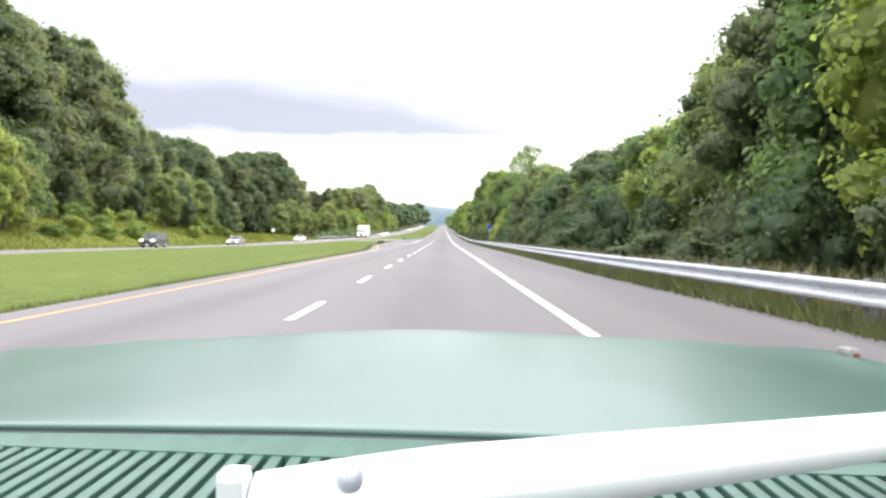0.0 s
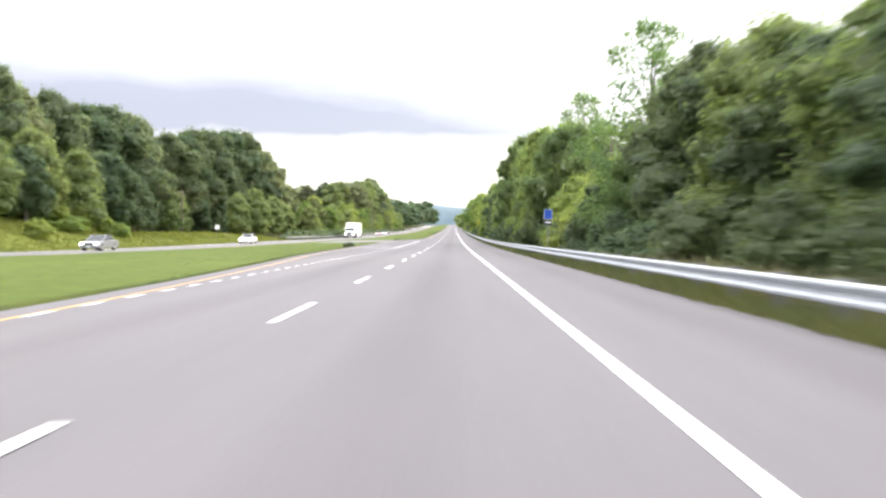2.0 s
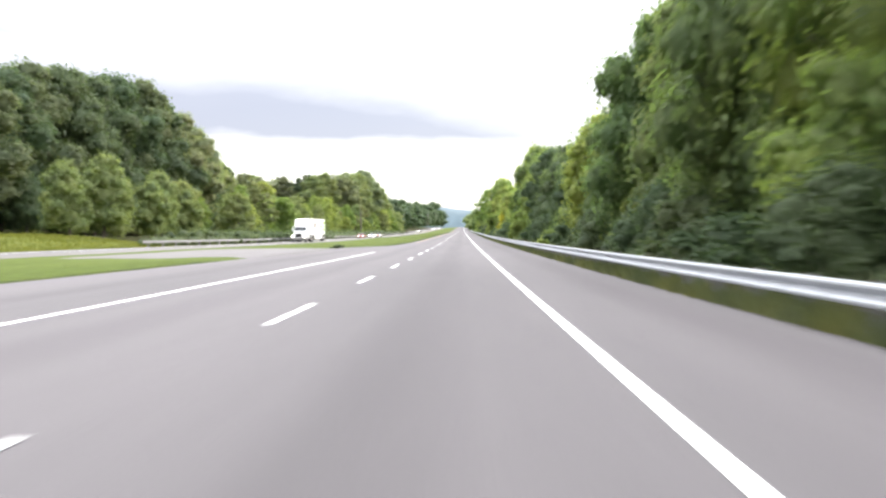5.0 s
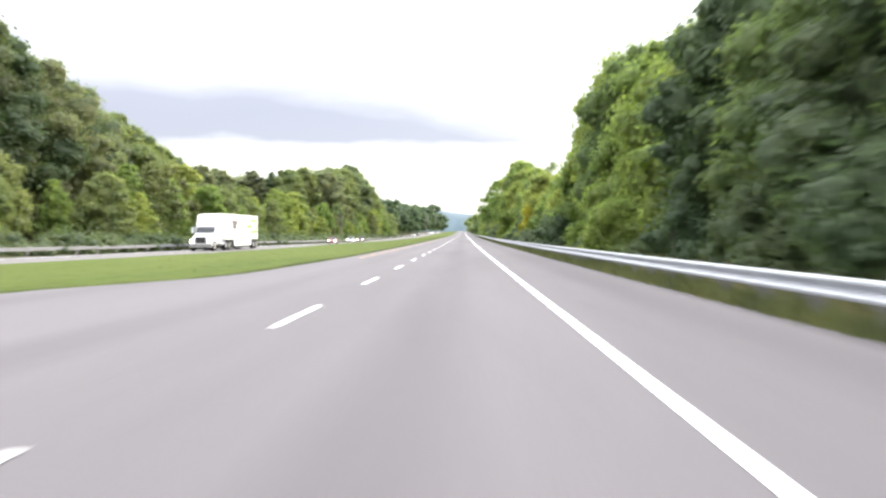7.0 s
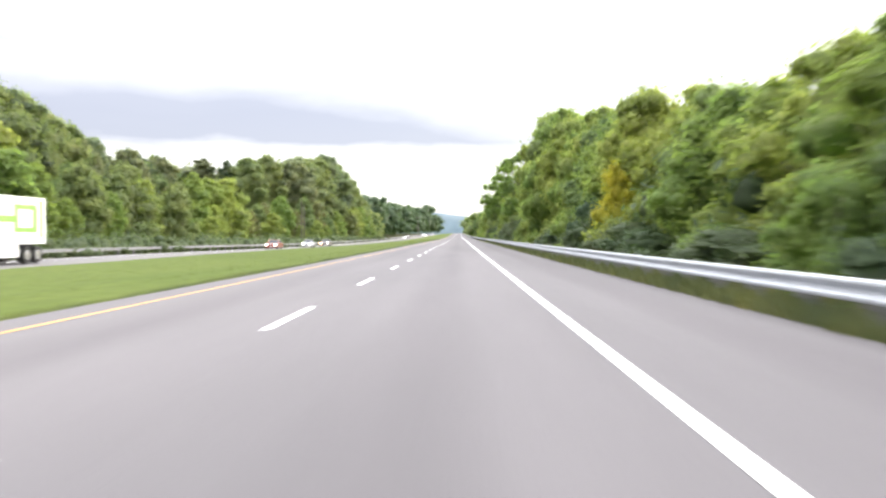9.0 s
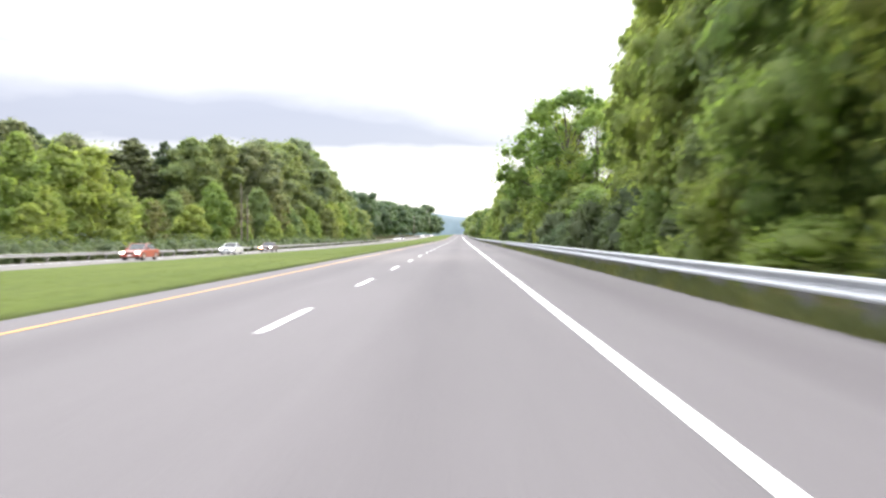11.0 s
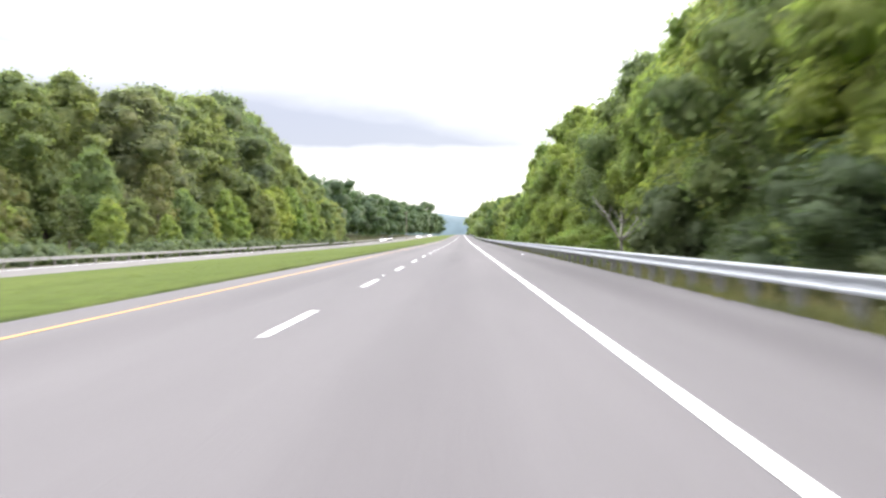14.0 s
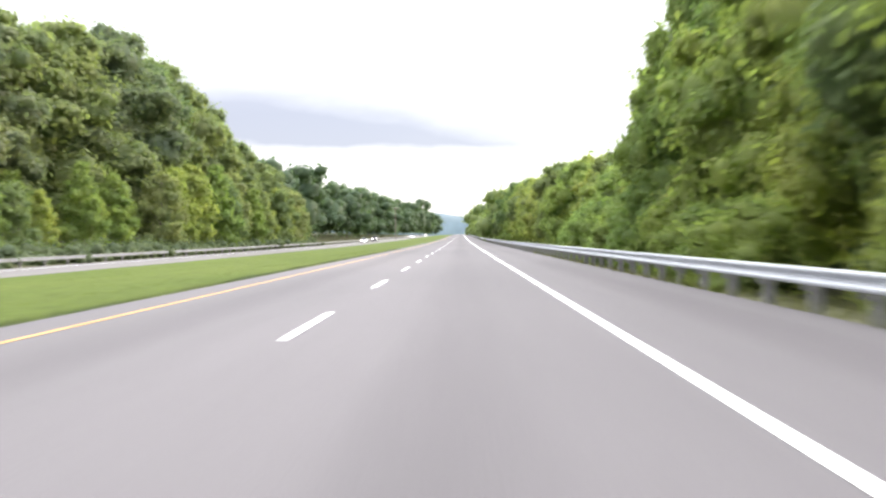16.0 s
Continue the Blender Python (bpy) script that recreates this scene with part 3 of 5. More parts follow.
def leafy_mesh(name, V, F, mat, parent=None, kind=""):
    """A mesh of triangles straight from arrays."""
    me = bpy.data.meshes.new(name)
    me.vertices.add(len(V))
    me.vertices.foreach_set("co", np.ascontiguousarray(V, dtype=np.float32).ravel())
    me.loops.add(3 * len(F))
    me.loops.foreach_set("vertex_index", np.ascontiguousarray(F, dtype=np.int32).ravel())
    me.polygons.add(len(F))
    me.polygons.foreach_set("loop_start", np.arange(0, 3 * len(F), 3, dtype=np.int32))
    me.update(calc_edges=True)
    me.materials.append(mat)
    ob = new(name, me)
    ob.parent = parent
    return tagged(ob, kind=kind)


def crown_lobes(r, height, radius, clear, majors, major_r, minors, top, cone, droop):
    """Big boughs round the trunk, each with smaller ones on its outer side; the crown is full inside."""
    spots = []
    span = height - clear
    for k in range(majors):
        rel = (k + 0.5) / majors
        env = radius * max(0.10, 1 - abs(2 * (0.12 + 0.88 * rel) ** top - 1) ** 2.2) ** 0.5 * (1 - cone * rel)
        lr = min(major_r * (0.7 + 0.5 * r.random()) * (1 - 0.32 * rel) * (1 - 0.4 * cone * rel), max(env, 0.5 * major_r))
        a = k * 2.39996 + r.normal() * 0.35
        q = max(0.0, env - lr * 0.8) * (0.7 + 0.4 * r.random()) * (1 - 0.8 * rel ** 6)
        cz = min(clear + span * rel ** 0.95, height - lr * 0.9)
        c = np.array([math.cos(a) * q, math.sin(a) * q, cz])
        spots.append((*c, lr, droop * (0.85 + 0.2 * r.random())))
        for _ in range(minors):
            d = np.array([math.cos(a), math.sin(a), 0.45]) * 0.7 + r.normal(size=3) * 0.8
            d /= np.linalg.norm(d)
            mr = lr * r.uniform(0.36, 0.58)
            p = c + d * lr * np.array([1, 1, 0.8]) * r.uniform(0.6, 0.98)
            p[2] = min(p[2], height - mr * 0.5)
            spots.append((*p, mr, droop * r.uniform(0.7, 1.05)))
    for rel in (0.18, 0.42, 0.66, 0.84):            # the middle of the crown
        spots.append((0.0, 0.0, clear + span * rel, radius * (0.55 if rel < 0.8 else 0.36) * (1 - 0.5 * cone * rel), 0.9))
    return spots


def grow_tree(seed, height, radius, clear, majors, major_r, per, size, mat, name="tree", minors=3, top=0.8, cone=0.0, droop=1.0, core=0.8, fill=True):
    """A trunk with limbs and a crown of leafy boughs; stands at the origin."""
    r = np.random.default_rng(seed)
    ob = thing(name, "", "tree")
    bm = bmesh.new()
    tr = 0.016 * height + 0.03
    bend = Vector((r.normal() * 0.25, r.normal() * 0.25, 0))
    pts = [Vector((0, 0, -0.6)), Vector((0.1, 0, height * 0.22)) + bend * 0.5, Vector((0, 0.1, height * 0.5)) + bend, Vector((0.1, 0, height * 0.86)) + bend * 1.3]
    rad = [tr * 1.35, tr, tr * 0.62, tr * 0.2]
    for a in range(3):
        add_rod(bm, pts[a], pts[a + 1], rad[a], rad[a + 1], 7)
    spots = crown_lobes(r, height, radius, clear, majors, major_r, minors, top, cone, droop)
    if not fill:
        spots = spots[:-4]
    for k, (x, y, z, lr, _) in enumerate(spots[:majors * (minors + 1):minors + 1]):
        rel = (z - clear) / (height - clear)
        if rel < 0.92:
            start = pts[1].lerp(pts[2], min(1.0, max(0.0, rel))) if rel < 0.6 else pts[2].lerp(pts[3], min(1.0, rel - 0.5))
            add_rod(bm, start, (x, y, z), tr * 0.32 * (1 - 0.5 * max(0.0, rel)), tr * 0.08, 5)
    part("trunk", bm, M_BARK, ob)
    V, F = leaf_cloud(r, spots, per, size, core, 2 if lobes_are_large(major_r) else 1)
    leafy_mesh("crown", V, F, mat, ob)
    return ob


def lobes_are_large(rad):
    return rad > 1.2


# kinds of tree, each grown once; the wood repeats them at other sizes and turns
KINDS = {
    "oak": [grow_tree(11 + i, 12.0, 4.2, 1.9, 20, 1.6, 230, 0.14, M_LEAF, minors=5, core=0.74) for i in range(3)],
    "dark": [grow_tree(31 + i, 13.0, 4.4, 2.0, 20, 1.7, 220, 0.145, M_LEAF_DARK, minors=5, core=0.74) for i in range(2)],
    "light": [grow_tree(51 + i, 11.0, 3.9, 1.5, 22, 1.35, 250, 0.13, M_LEAF_LIGHT, minors=5, cone=0.08, core=0.72) for i in range(3)],
    "feather": [grow_tree(71 + i, 15.0, 4.2, 2.4, 30, 1.25, 120, 0.125, M_LEAF, minors=4, core=0, fill=False) for i in range(2)],
    "spread": [grow_tree(181, 16.0, 5.6, 5.6, 34, 1.5, 150, 0.14, M_LEAF_LIGHT, minors=4, core=0.42, fill=False)],
    "shrub": [grow_tree(91 + i, 3.0, 1.8, 0.3, 9, 0.8, 480, 0.085, M_LEAF_DARK, "shrub", minors=3, core=0.74) for i in range(2)],
    "bush": [grow_tree(101 + i, 3.0, 1.8, 0.3, 9, 0.8, 480, 0.085, M_LEAF_LIGHT, "shrub", minors=3, core=0.74) for i in range(2)],
    "yellow": [grow_tree(111, 7.0, 2.2, 1.0, 14, 0.9, 360, 0.11, M_LEAF_YELLOW, core=0.6)],
    "wood": [grow_tree(131 + i, 24.0, 6.6, 3.0, 22, 2.6, 80, 0.25, M_LEAF_HAZE, minors=6, core=0.76) for i in range(2)],
    "wooddark": [grow_tree(191 + i, 23.0, 6.6, 2.4, 22, 2.6, 80, 0.25, M_LEAF_DARK, minors=6, core=0.76) for i in range(2)],
    "woodgreen": [grow_tree(141 + i, 22.0, 6.4, 2.6, 22, 2.4, 85, 0.24, M_LEAF_HAZEGREEN, minors=6, core=0.76) for i in range(2)],
    "pine": [grow_tree(171 + i, 24.0, 4.6, 10.0, 20, 1.7, 120, 0.20, M_LEAF_PINE, minors=4, cone=0.3, droop=0.6, core=0.6) for i in range(2)],
    "young": [grow_tree(151 + i, 9.0, 3.0, 0.9, 18, 1.1, 150, 0.17, M_LEAF_LIGHT, minors=4, cone=(0.15, 0.45, 0.1)[i], core=0.74) for i in range(3)],
    "younggreen": [grow_tree(161 + i, 9.0, 3.2, 0.9, 18, 1.2, 150, 0.17, M_LEAF_HAZEGREEN, minors=4, cone=0.12, core=0.74) for i in range(2)],
    "grey": [grow_tree(121, 8.0, 2.6, 1.0, 16, 1.0, 100, 0.16, M_LEAF_GREY, core=0.5)],
}
WORDS = {
    "oak": "broad mid-green deciduous tree in full leaf", "dark": "dark green roadside tree in full leaf",
    "light": "bright green leafy young tree at the wood's edge", "spread": "tall tree with a wide high crown over a bare trunk", "feather": "tall airy light green tree with feathery boughs",
    "shrub": "dense green shrub reaching to the ground", "bush": "pale green bush growing at the verge",
    "yellow": "small tree with yellowing leaves", "grey": "greyish thin tree overgrown with vines", "wood": "tall woodland tree, haze greyed into its leaf colour", "wooddark": "tall dark green woodland tree in full leaf",
    "pine": "dark green pine standing above the woodland edge", "woodgreen": "tall mid-green woodland tree, haze paled into its leaf colour", "young": "bright green young tree beyond the oncoming lanes",
    "younggreen": "mid-green young tree beyond the oncoming lanes",
}
BASE_H = {"oak": 12.0, "dark": 13.0, "light": 11.0, "feather": 15.0, "spread": 16.0, "shrub": 3.0, "bush": 3.0, "yellow": 7.0, "grey": 8.0, "wood": 24.0, "wooddark": 23.0, "woodgreen": 22.0, "pine": 24.0, "young": 9.0, "younggreen": 9.0}
BASE_R = {"oak": 4.2, "dark": 4.4, "light": 3.9, "feather": 4.2, "spread": 5.6, "shrub": 1.8, "bush": 1.8, "yellow": 2.2, "grey": 2.6, "wood": 6.6, "wooddark": 6.6, "woodgreen": 6.4, "pine": 4.6, "young": 3.0, "younggreen": 3.2}
first_used = set()


def plant(kind, x, y, height, radius=None, group="roadside trees"):
    """Sets one tree of that kind at its place, at its height and crown radius."""
    i = rng.randrange(len(KINDS[kind]))
    src = KINDS[kind][i]
    sz = height / BASE_H[kind]
    sr = (radius / BASE_R[kind]) if radius else sz * (0.92 + 0.2 * rng.random())
    m = pose(x, y, road_z(y) + ground_z(x, y) - 0.05, rng.uniform(-3, 3), rng.uniform(-3, 3), rng.uniform(0, 360)) @ Matrix.Diagonal((sr, sr, sz, 1))
    if (kind, i) in first_used:
        ob = copy_thing(src, m)
    else:
        first_used.add((kind, i))
        ob = src
    ob.matrix_basis = m
    tagged(ob, WORDS[kind], "shrub" if kind in ("shrub", "bush") else "tree", group)
    return ob


# right-hand wood: height of its face along the road, then trees set along it
RIGHT_H = along(((-40, 10.8), (18, 9.8), (25, 9.2), (30, 10.0), (33, 7.8), (36, 7.0), (48, 6.6), (53, 7.4), (58, 6.2), (62, 5.6), (68, 7.1), (76, 7.5), (84, 8.9), (92, 9.8), (96, 7.3), (100, 5.9), (104, 6.2),
                 (112, 5.8), (119, 6.0), (123, 11.2), (128, 12.2), (156, 13.0), (162, 13.8), (170, 13.2), (175, 11.6), (181, 10.0), (196, 9.4), (200, 9.0), (212, 9.5), (220, 10.2), (228, 11.4), (236, 12.1),
                 (247, 12.5), (251, 7.8), (268, 7.0), (279, 6.8), (284, 8.2), (292, 9.0), (300, 9.6), (307, 10.6), (320, 12.6), (340, 15.0), (347, 13.2), (350, 5.6), (356, 4.8), (364, 5.3), (380, 7.6),
                 (391, 8.0), (397, 11.0), (414, 11.0), (424, 10.8), (436, 11.9), (472, 11.5), (479, 9.4), (483, 6.4), (495, 6.4), (502, 8.2), (520, 8.5), (545, 9.4), (580, 10.6), (700, 11.5)))
y, turn = -4.0, 0
while y < 600:
    h = RIGHT_H(y)
    kind = ("oak", "dark", "oak", "dark", "light")[turn % 5] if y < 58 else ("dark", "oak", "dark", "dark", "oak")[turn % 5] if y < 103 else "light" if y < 121 else ("dark", "oak", "oak", "dark", "oak")[turn % 5] if y < 133 else ("light", "oak", "oak", "light", "oak")[turn % 5] if y < 190 else ("dark", "oak", "dark", "dark", "oak")[turn % 5] if y < 224 else ("light", "oak", "light", "light", "light")[turn % 5]
    rad = min(3.5, 1.75 + 0.15 * h)
    plant(kind, 10.2 + rng.uniform(-0.6, 0.9), y, h * rng.uniform(0.93, 1.03), rad * rng.uniform(0.95, 1.1))
    y += rad * rng.uniform(1.25, 1.55)
    turn += 1
y = -10.0
while y < 500:                                     # low growth in front of the trunks
    if not 414 < y < 427 and not 108 < y < 134:
        plant(rng.choice(("shrub", "bush", "shrub", "shrub")) if 100 < y < 400 else "bush" if y > 428 else "shrub", 7.2 + rng.uniform(-0.5, 0.9), y, rng.uniform(1.6, 3.4), rng.uniform(1.2, 1.9), "verge shrubs")
    y += rng.uniform(3.0, 5.6)
for wx, wy, wh, wr in ((-10.35, 142.2, 0.42, 0.7), (-10.45, 143.5, 0.5, 0.8), (-9.4, 205.5, 0.35, 0.7)):
    plant("shrub", wx, wy, wh, wr, "median weeds")
plant("yellow", 7.7, 287, 5.0, 1.15)
plant("spread", 10.2, 375, 14.2, 6.2)
plant("spread", 12.6, 378, 13.6, 5.4)
plant("feather", 9.7, 96, 12.2, 3.4)
plant("feather", 13.2, 135, 15.4, 4.2)
plant("feather", 14.0, 108, 9.0, 2.4)
plant("light", 10.4, 138, 12.0, 3.4)
plant("light", 9.2, 249, 9.4, 2.8)
plant("light", 9.2, 473, 11.2, 3.0)
plant("feather", 11.8, 301, 11.2, 2.6)


def bare_trunk(x, y, h):
    ob = thing("dead_tree", "tall bare grey tree trunk without leaves", "tree", pose(x, y, road_z(y) + ground_z(x, y)))
    bm = bmesh.new()
    add_rod(bm, (0, 0, -0.4), (0.05, 0, h * 0.5), 0.16, 0.13, 8)
    add_rod(bm, (0.05, 0, h * 0.5), (0.0, 0.05, h), 0.13, 0.07, 8)
    part("trunk", bm, M_BARK, ob)
    for k in range(5):
        z = h * (0.45 + 0.1 * k)
        part("branch", rod((0.03, 0, z), (0.7 * math.cos(k * 2.1), 0.7 * math.sin(k * 2.1), z + 0.55), 0.05, 0.015, 6), M_BARK, ob)


bare_trunk(10.2, 107.5, 7.6)
bare_trunk(-36.4, 445.0, 11.0)
bare_trunk(-36.9, 451.0, 9.5)


def forked_tree(x, y):
    """Grey leafless tree whose limbs fork low and reach out of the thicket."""
    r = random.Random(9)
    ob = thing("dead_tree", "grey leafless tree forking low at the wood's edge", "tree", pose(x, y, road_z(y) + ground_z(x, y)))
    part("trunk", rod((0, 0, -0.4), (-0.2, 0.1, 1.3), 0.085, 0.07, 8), M_GREYBARK, ob)
    for k in range(7):
        a = -2.4 + 0.75 * k
        lean = r.uniform(1.2, 2.4)
        mid = Vector((-0.2 + math.cos(a) * lean * 0.45, 0.1 + math.sin(a) * lean * 0.45, 1.3 + r.uniform(0.6, 1.0)))
        tip = mid + Vector((math.cos(a) * lean * 0.6, math.sin(a) * lean * 0.6, r.uniform(0.5, 1.2)))
        limb = rod((-0.2, 0.1, 1.2), mid, 0.045, 0.03, 6)
        add_rod(limb, mid, tip, 0.03, 0.01, 6)
        add_rod(limb, mid, mid + Vector((math.cos(a + 0.8) * 0.7, math.sin(a + 0.8) * 0.7, 0.7)), 0.02, 0.006, 5)
        part("limb", limb, M_GREYBARK, ob)


forked_tree(7.1, 421.0)

# left-hand wood beyond the oncoming lanes
LEFT_FRONT = along(((-40, -66), (150, -64), (200, -67), (232, -66), (274, -60), (300, -56), (326, -58), (340, -74), (362, -84), (492, -84), (510, -62), (524, -53), (548, -49), (575, -46), (600, -44), (700, -44)))
LEFT_TOP = along(((-40, 35), (127, 35), (159, 34), (164, 25), (170, 22.3), (186, 22.3), (205, 23.8), (233, 24.8), (242, 21.5), (254, 22.5), (270, 25), (294, 26.5), (306, 24), (311, 21), (325, 21.5), (345, 24), (390, 28), (412, 27),
                  (427, 22.4), (445, 21), (470, 20), (495, 22.6), (506, 22.8), (520, 24), (535, 26.5), (555, 28), (577, 27), (585, 24), (593, 19), (614, 18), (632, 15), (655, 14), (705, 16), (760, 17)))


def LEFT_H(y):
    return LEFT_TOP(y) - road_z(y) - ground_z(LEFT_FRONT(y), y)


y = 100.0
while y < 640:
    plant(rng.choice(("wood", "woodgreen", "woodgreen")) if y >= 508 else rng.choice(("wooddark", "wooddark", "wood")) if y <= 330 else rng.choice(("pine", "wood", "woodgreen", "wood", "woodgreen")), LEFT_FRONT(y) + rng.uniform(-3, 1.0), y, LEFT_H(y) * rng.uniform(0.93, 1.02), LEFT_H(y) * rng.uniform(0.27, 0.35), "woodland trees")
    y += rng.uniform(6.6, 8.8)
y = 285.0
while y < 545:                                     # young growth beside the opposite rail
    tall = rng.choice((rng.uniform(4.5, 7.0), rng.uniform(6.5, 9.5), rng.uniform(9.0, 12.5)))
    plant(rng.choice(("young", "younggreen", "young", "grey", "young")), -39 + rng.uniform(-8.0, 1.5), y, tall, tall * rng.uniform(0.30, 0.42), "young trees")
    y += rng.uniform(3.2, 5.2)
for px, py, ph in ((-70, 506, 24), (-66, 519, 25.5), (-72, 531, 26.5), (-67, 543, 27), (-74, 552, 28), (-66, 563, 26), (-63, 576, 25), (-60, 588, 24), (-73, 222, 25), (-77, 236, 27), (-70, 288, 28), (-70, 306, 27)):
    plant("pine", px, py, ph, 4.4, "woodland trees")
y = 548.0
while y < 640:
    plant(rng.choice(("young", "younggreen")), -38 + rng.uniform(-1.5, 1.5), y, rng.uniform(8, 13), None, "young trees")
    y += rng.uniform(5, 8)
for k in range(26):                                # scrub on the grassy bank
    y = rng.uniform(88, 172)
    plant("bush", FAR_FAR(y) - rng.uniform(4, 13), y, rng.uniform(1.0, 2.6), rng.uniform(1.2, 2.2), "bank scrub")
y = 100.0
while y < 285:                                     # foot of the wood on the bank
    plant(rng.choice(("dark", "younggreen", "dark")), LEFT_FRONT(y) + 6 + rng.uniform(-2, 3), y, rng.uniform(4.0, 9.0), None, "bank trees")
    y += rng.uniform(4.5, 8)
y = 72.0
while y < 98:                                      # trees that come right down to the shoulder
    plant(rng.choice(("younggreen", "young", "younggreen")), FAR_FAR(y) - rng.uniform(5, 8), y, rng.uniform(8, 13), None, "bank trees")
    y += rng.uniform(4.5, 7)
y = 138.0
while y < 275:
    if 180 < y < 234:
        y = 234.0
    plant(rng.choice(("dark", "younggreen", "oak")), FAR_FAR(y) - rng.uniform(9, 13), y, rng.uniform(6, 11), None, "bank trees")
    y += rng.uniform(4.5, 7.5)


for kind, made in KINDS.items():                   # kinds that found no place are taken away again
    for i, ob in enumerate(made):
        if (kind, i) not in first_used:
            for o in (*ob.children_recursive, ob):
                bpy.data.objects.remove(o)


def far_wood(name, xs, y0, y1, count, height, mat, seed, fat=1.0, boughs=7, per=7.0, size=0.5, core=0.8):
    """Woodland behind the first trees or far down the road, where single trees cannot be told apart."""
    r = np.random.default_rng(seed)
    Vs, Fs, base = [], [], 0
    for _ in range(count):
        y = r.uniform(y0, y1)
        x = r.uniform(*xs(y))
        h = height(y) * r.uniform(0.82, 1.05)
        z = road_z(y) + ground_z(x, y)
        lobes = [(x + r.normal() * 2.3 * fat, y + r.normal() * 2.3 * fat, z + h * (0.2 + 0.72 * r.random()), r.uniform(1.7, 3.0) * fat, 0.85) for _ in range(boughs)]
        lobes += [(x, y, z + h * 0.35, 3.2 * fat, 1.4)]
        V, F = leaf_cloud(r, lobes, per / fat ** 2, size * fat, core)
        Vs.append(V)
        Fs.append(F + base)
        base += len(V)
    ob = leafy_mesh(name, np.concatenate(Vs), np.concatenate(Fs), mat, kind="stuff")
    return tagged(ob, "dense mixed woodland behind the roadside trees", "woodland")


far_wood("back_wood", lambda y: (LEFT_FRONT(y) - 26, LEFT_FRONT(y) - 8), 20, 680, 235, lambda y: LEFT_H(y) - (5 if y < 320 else 2.5), M_LEAF_HAZE, 1, 1.5)
far_wood("back_wood", lambda y: (15.5, 22), -30, 30, 14, RIGHT_H, M_LEAF_DARK, 2, 0.9, 8, 18.0, 0.32, 0.45)
far_wood("back_wood", lambda y: (15.5, 22), 85, 262, 46, RIGHT_H, M_LEAF_DARK, 3, 0.9, 8, 18.0, 0.32, 0.45)
far_wood("back_wood", lambda y: (15.5, 22), 292, 358, 18, RIGHT_H, M_LEAF, 4, 0.9, 8, 18.0, 0.32, 0.45)
far_wood("back_wood", lambda y: (15.5, 22), 384, 640, 64, RIGHT_H, M_LEAF, 5, 0.9, 8, 18.0, 0.32, 0.45)
far_wood("far_wood", lambda y: (-80, -40), 630, 1150, 170, lambda y: 23, M_LEAF_DARK, 6, 1.3)
far_wood("far_wood", lambda y: (8.5, 30), 600, 1150, 150, lambda y: 12, M_LEAF, 7)
far_wood("far_wood", lambda y: (-120, -36), 1150, 1900, 130, lambda y: 36, M_LEAF_DARK, 8, 1.9)
far_wood("far_wood", lambda y: (13, 70), 1150, 1900, 110, lambda y: 14, M_LEAF_DARK, 9, 1.4)


far_wood("back_wood", lambda y: (LEFT_FRONT(y) - 14, LEFT_FRONT(y) - 8), 528, 612, 30, lambda y: LEFT_H(y) - 4, M_LEAF_HAZE, 18, 1.4)
far_wood("deep_wood", lambda y: (36, 150), -60, 720, 300, lambda y: 6, M_LEAF, 19, 2.6, 4, 6.0)
far_wood("deep_wood", lambda y: (LEFT_FRONT(y) - 150, LEFT_FRONT(y) - 40), -20, 700, 190, lambda y: 17, M_LEAF_DARK, 20, 3.0, 4, 6.0)
far_wood("deep_wood", lambda y: (34, 85), -60, 30, 26, lambda y: 7, M_LEAF_DARK, 12, 2.0, 4)
far_wood("deep_wood", lambda y: (34, 85), 105, 240, 40, lambda y: 8, M_LEAF_DARK, 13, 2.0, 4)
far_wood("deep_wood", lambda y: (34, 85), 400, 700, 70, lambda y: 8, M_LEAF_DARK, 14, 2.0, 4)
far_wood("deep_wood", lambda y: (LEFT_FRONT(y) - 75, LEFT_FRONT(y) - 26), 0, 680, 110, lambda y: 19, M_LEAF_DARK, 15, 2.5, 4)
far_wood("undergrowth", lambda y: (FAR_FAR(y) - 5.0, FAR_FAR(y) - 1.9), 246, 640, 190, lambda y: 1.5, M_LEAF_DARK, 17, 0.42, 4, 7.0, 0.40, 0.5)
far_wood("undergrowth", lambda y: (FAR_FAR(y) - 2.6, FAR_FAR(y) - 1.1), 232, 640, 300, lambda y: 0.55, M_LEAF_DARK, 21, 0.26, 4, 3.2, 0.5, 0.7)
far_wood("undergrowth", lambda y: (11.5, 14.5), -30, 500, 150, lambda y: 3.4 if not 355 < y < 374 else 2.4, M_LEAF_DARK, 16, 0.62, 4, 12.0, 0.36, 0.5)


def build_ridge():
    """Wooded hills that close the view at the end of the road."""
    verts, faces = [], []
    n = 160
    for i in range(n + 1):
        x = -2600 + 5200 * i / n
        crest = 60 + 30 * math.exp(-((x + 160) / 170) ** 2) + 18 * noise.noise((x * 0.0016, 3, 0)) + 8 * noise.noise((x * 0.01, 7, 0)) + 3.5 * noise.noise((x * 0.06, 9, 0))
        verts += [(x, 3000, -30), (x, 3100, crest * 0.6), (x, 3400, crest)]
    for i in range(n):
        for k in range(2):
            a = i * 3 + k
            faces.append((a, a + 3, a + 4, a + 1))
    return tagged(from_arrays("backdrop_ridge", verts, faces, M_RIDGE, smooth=True), "far wooded ridge with haze put into its blue green", "hill", kind="structure")


build_ridge()


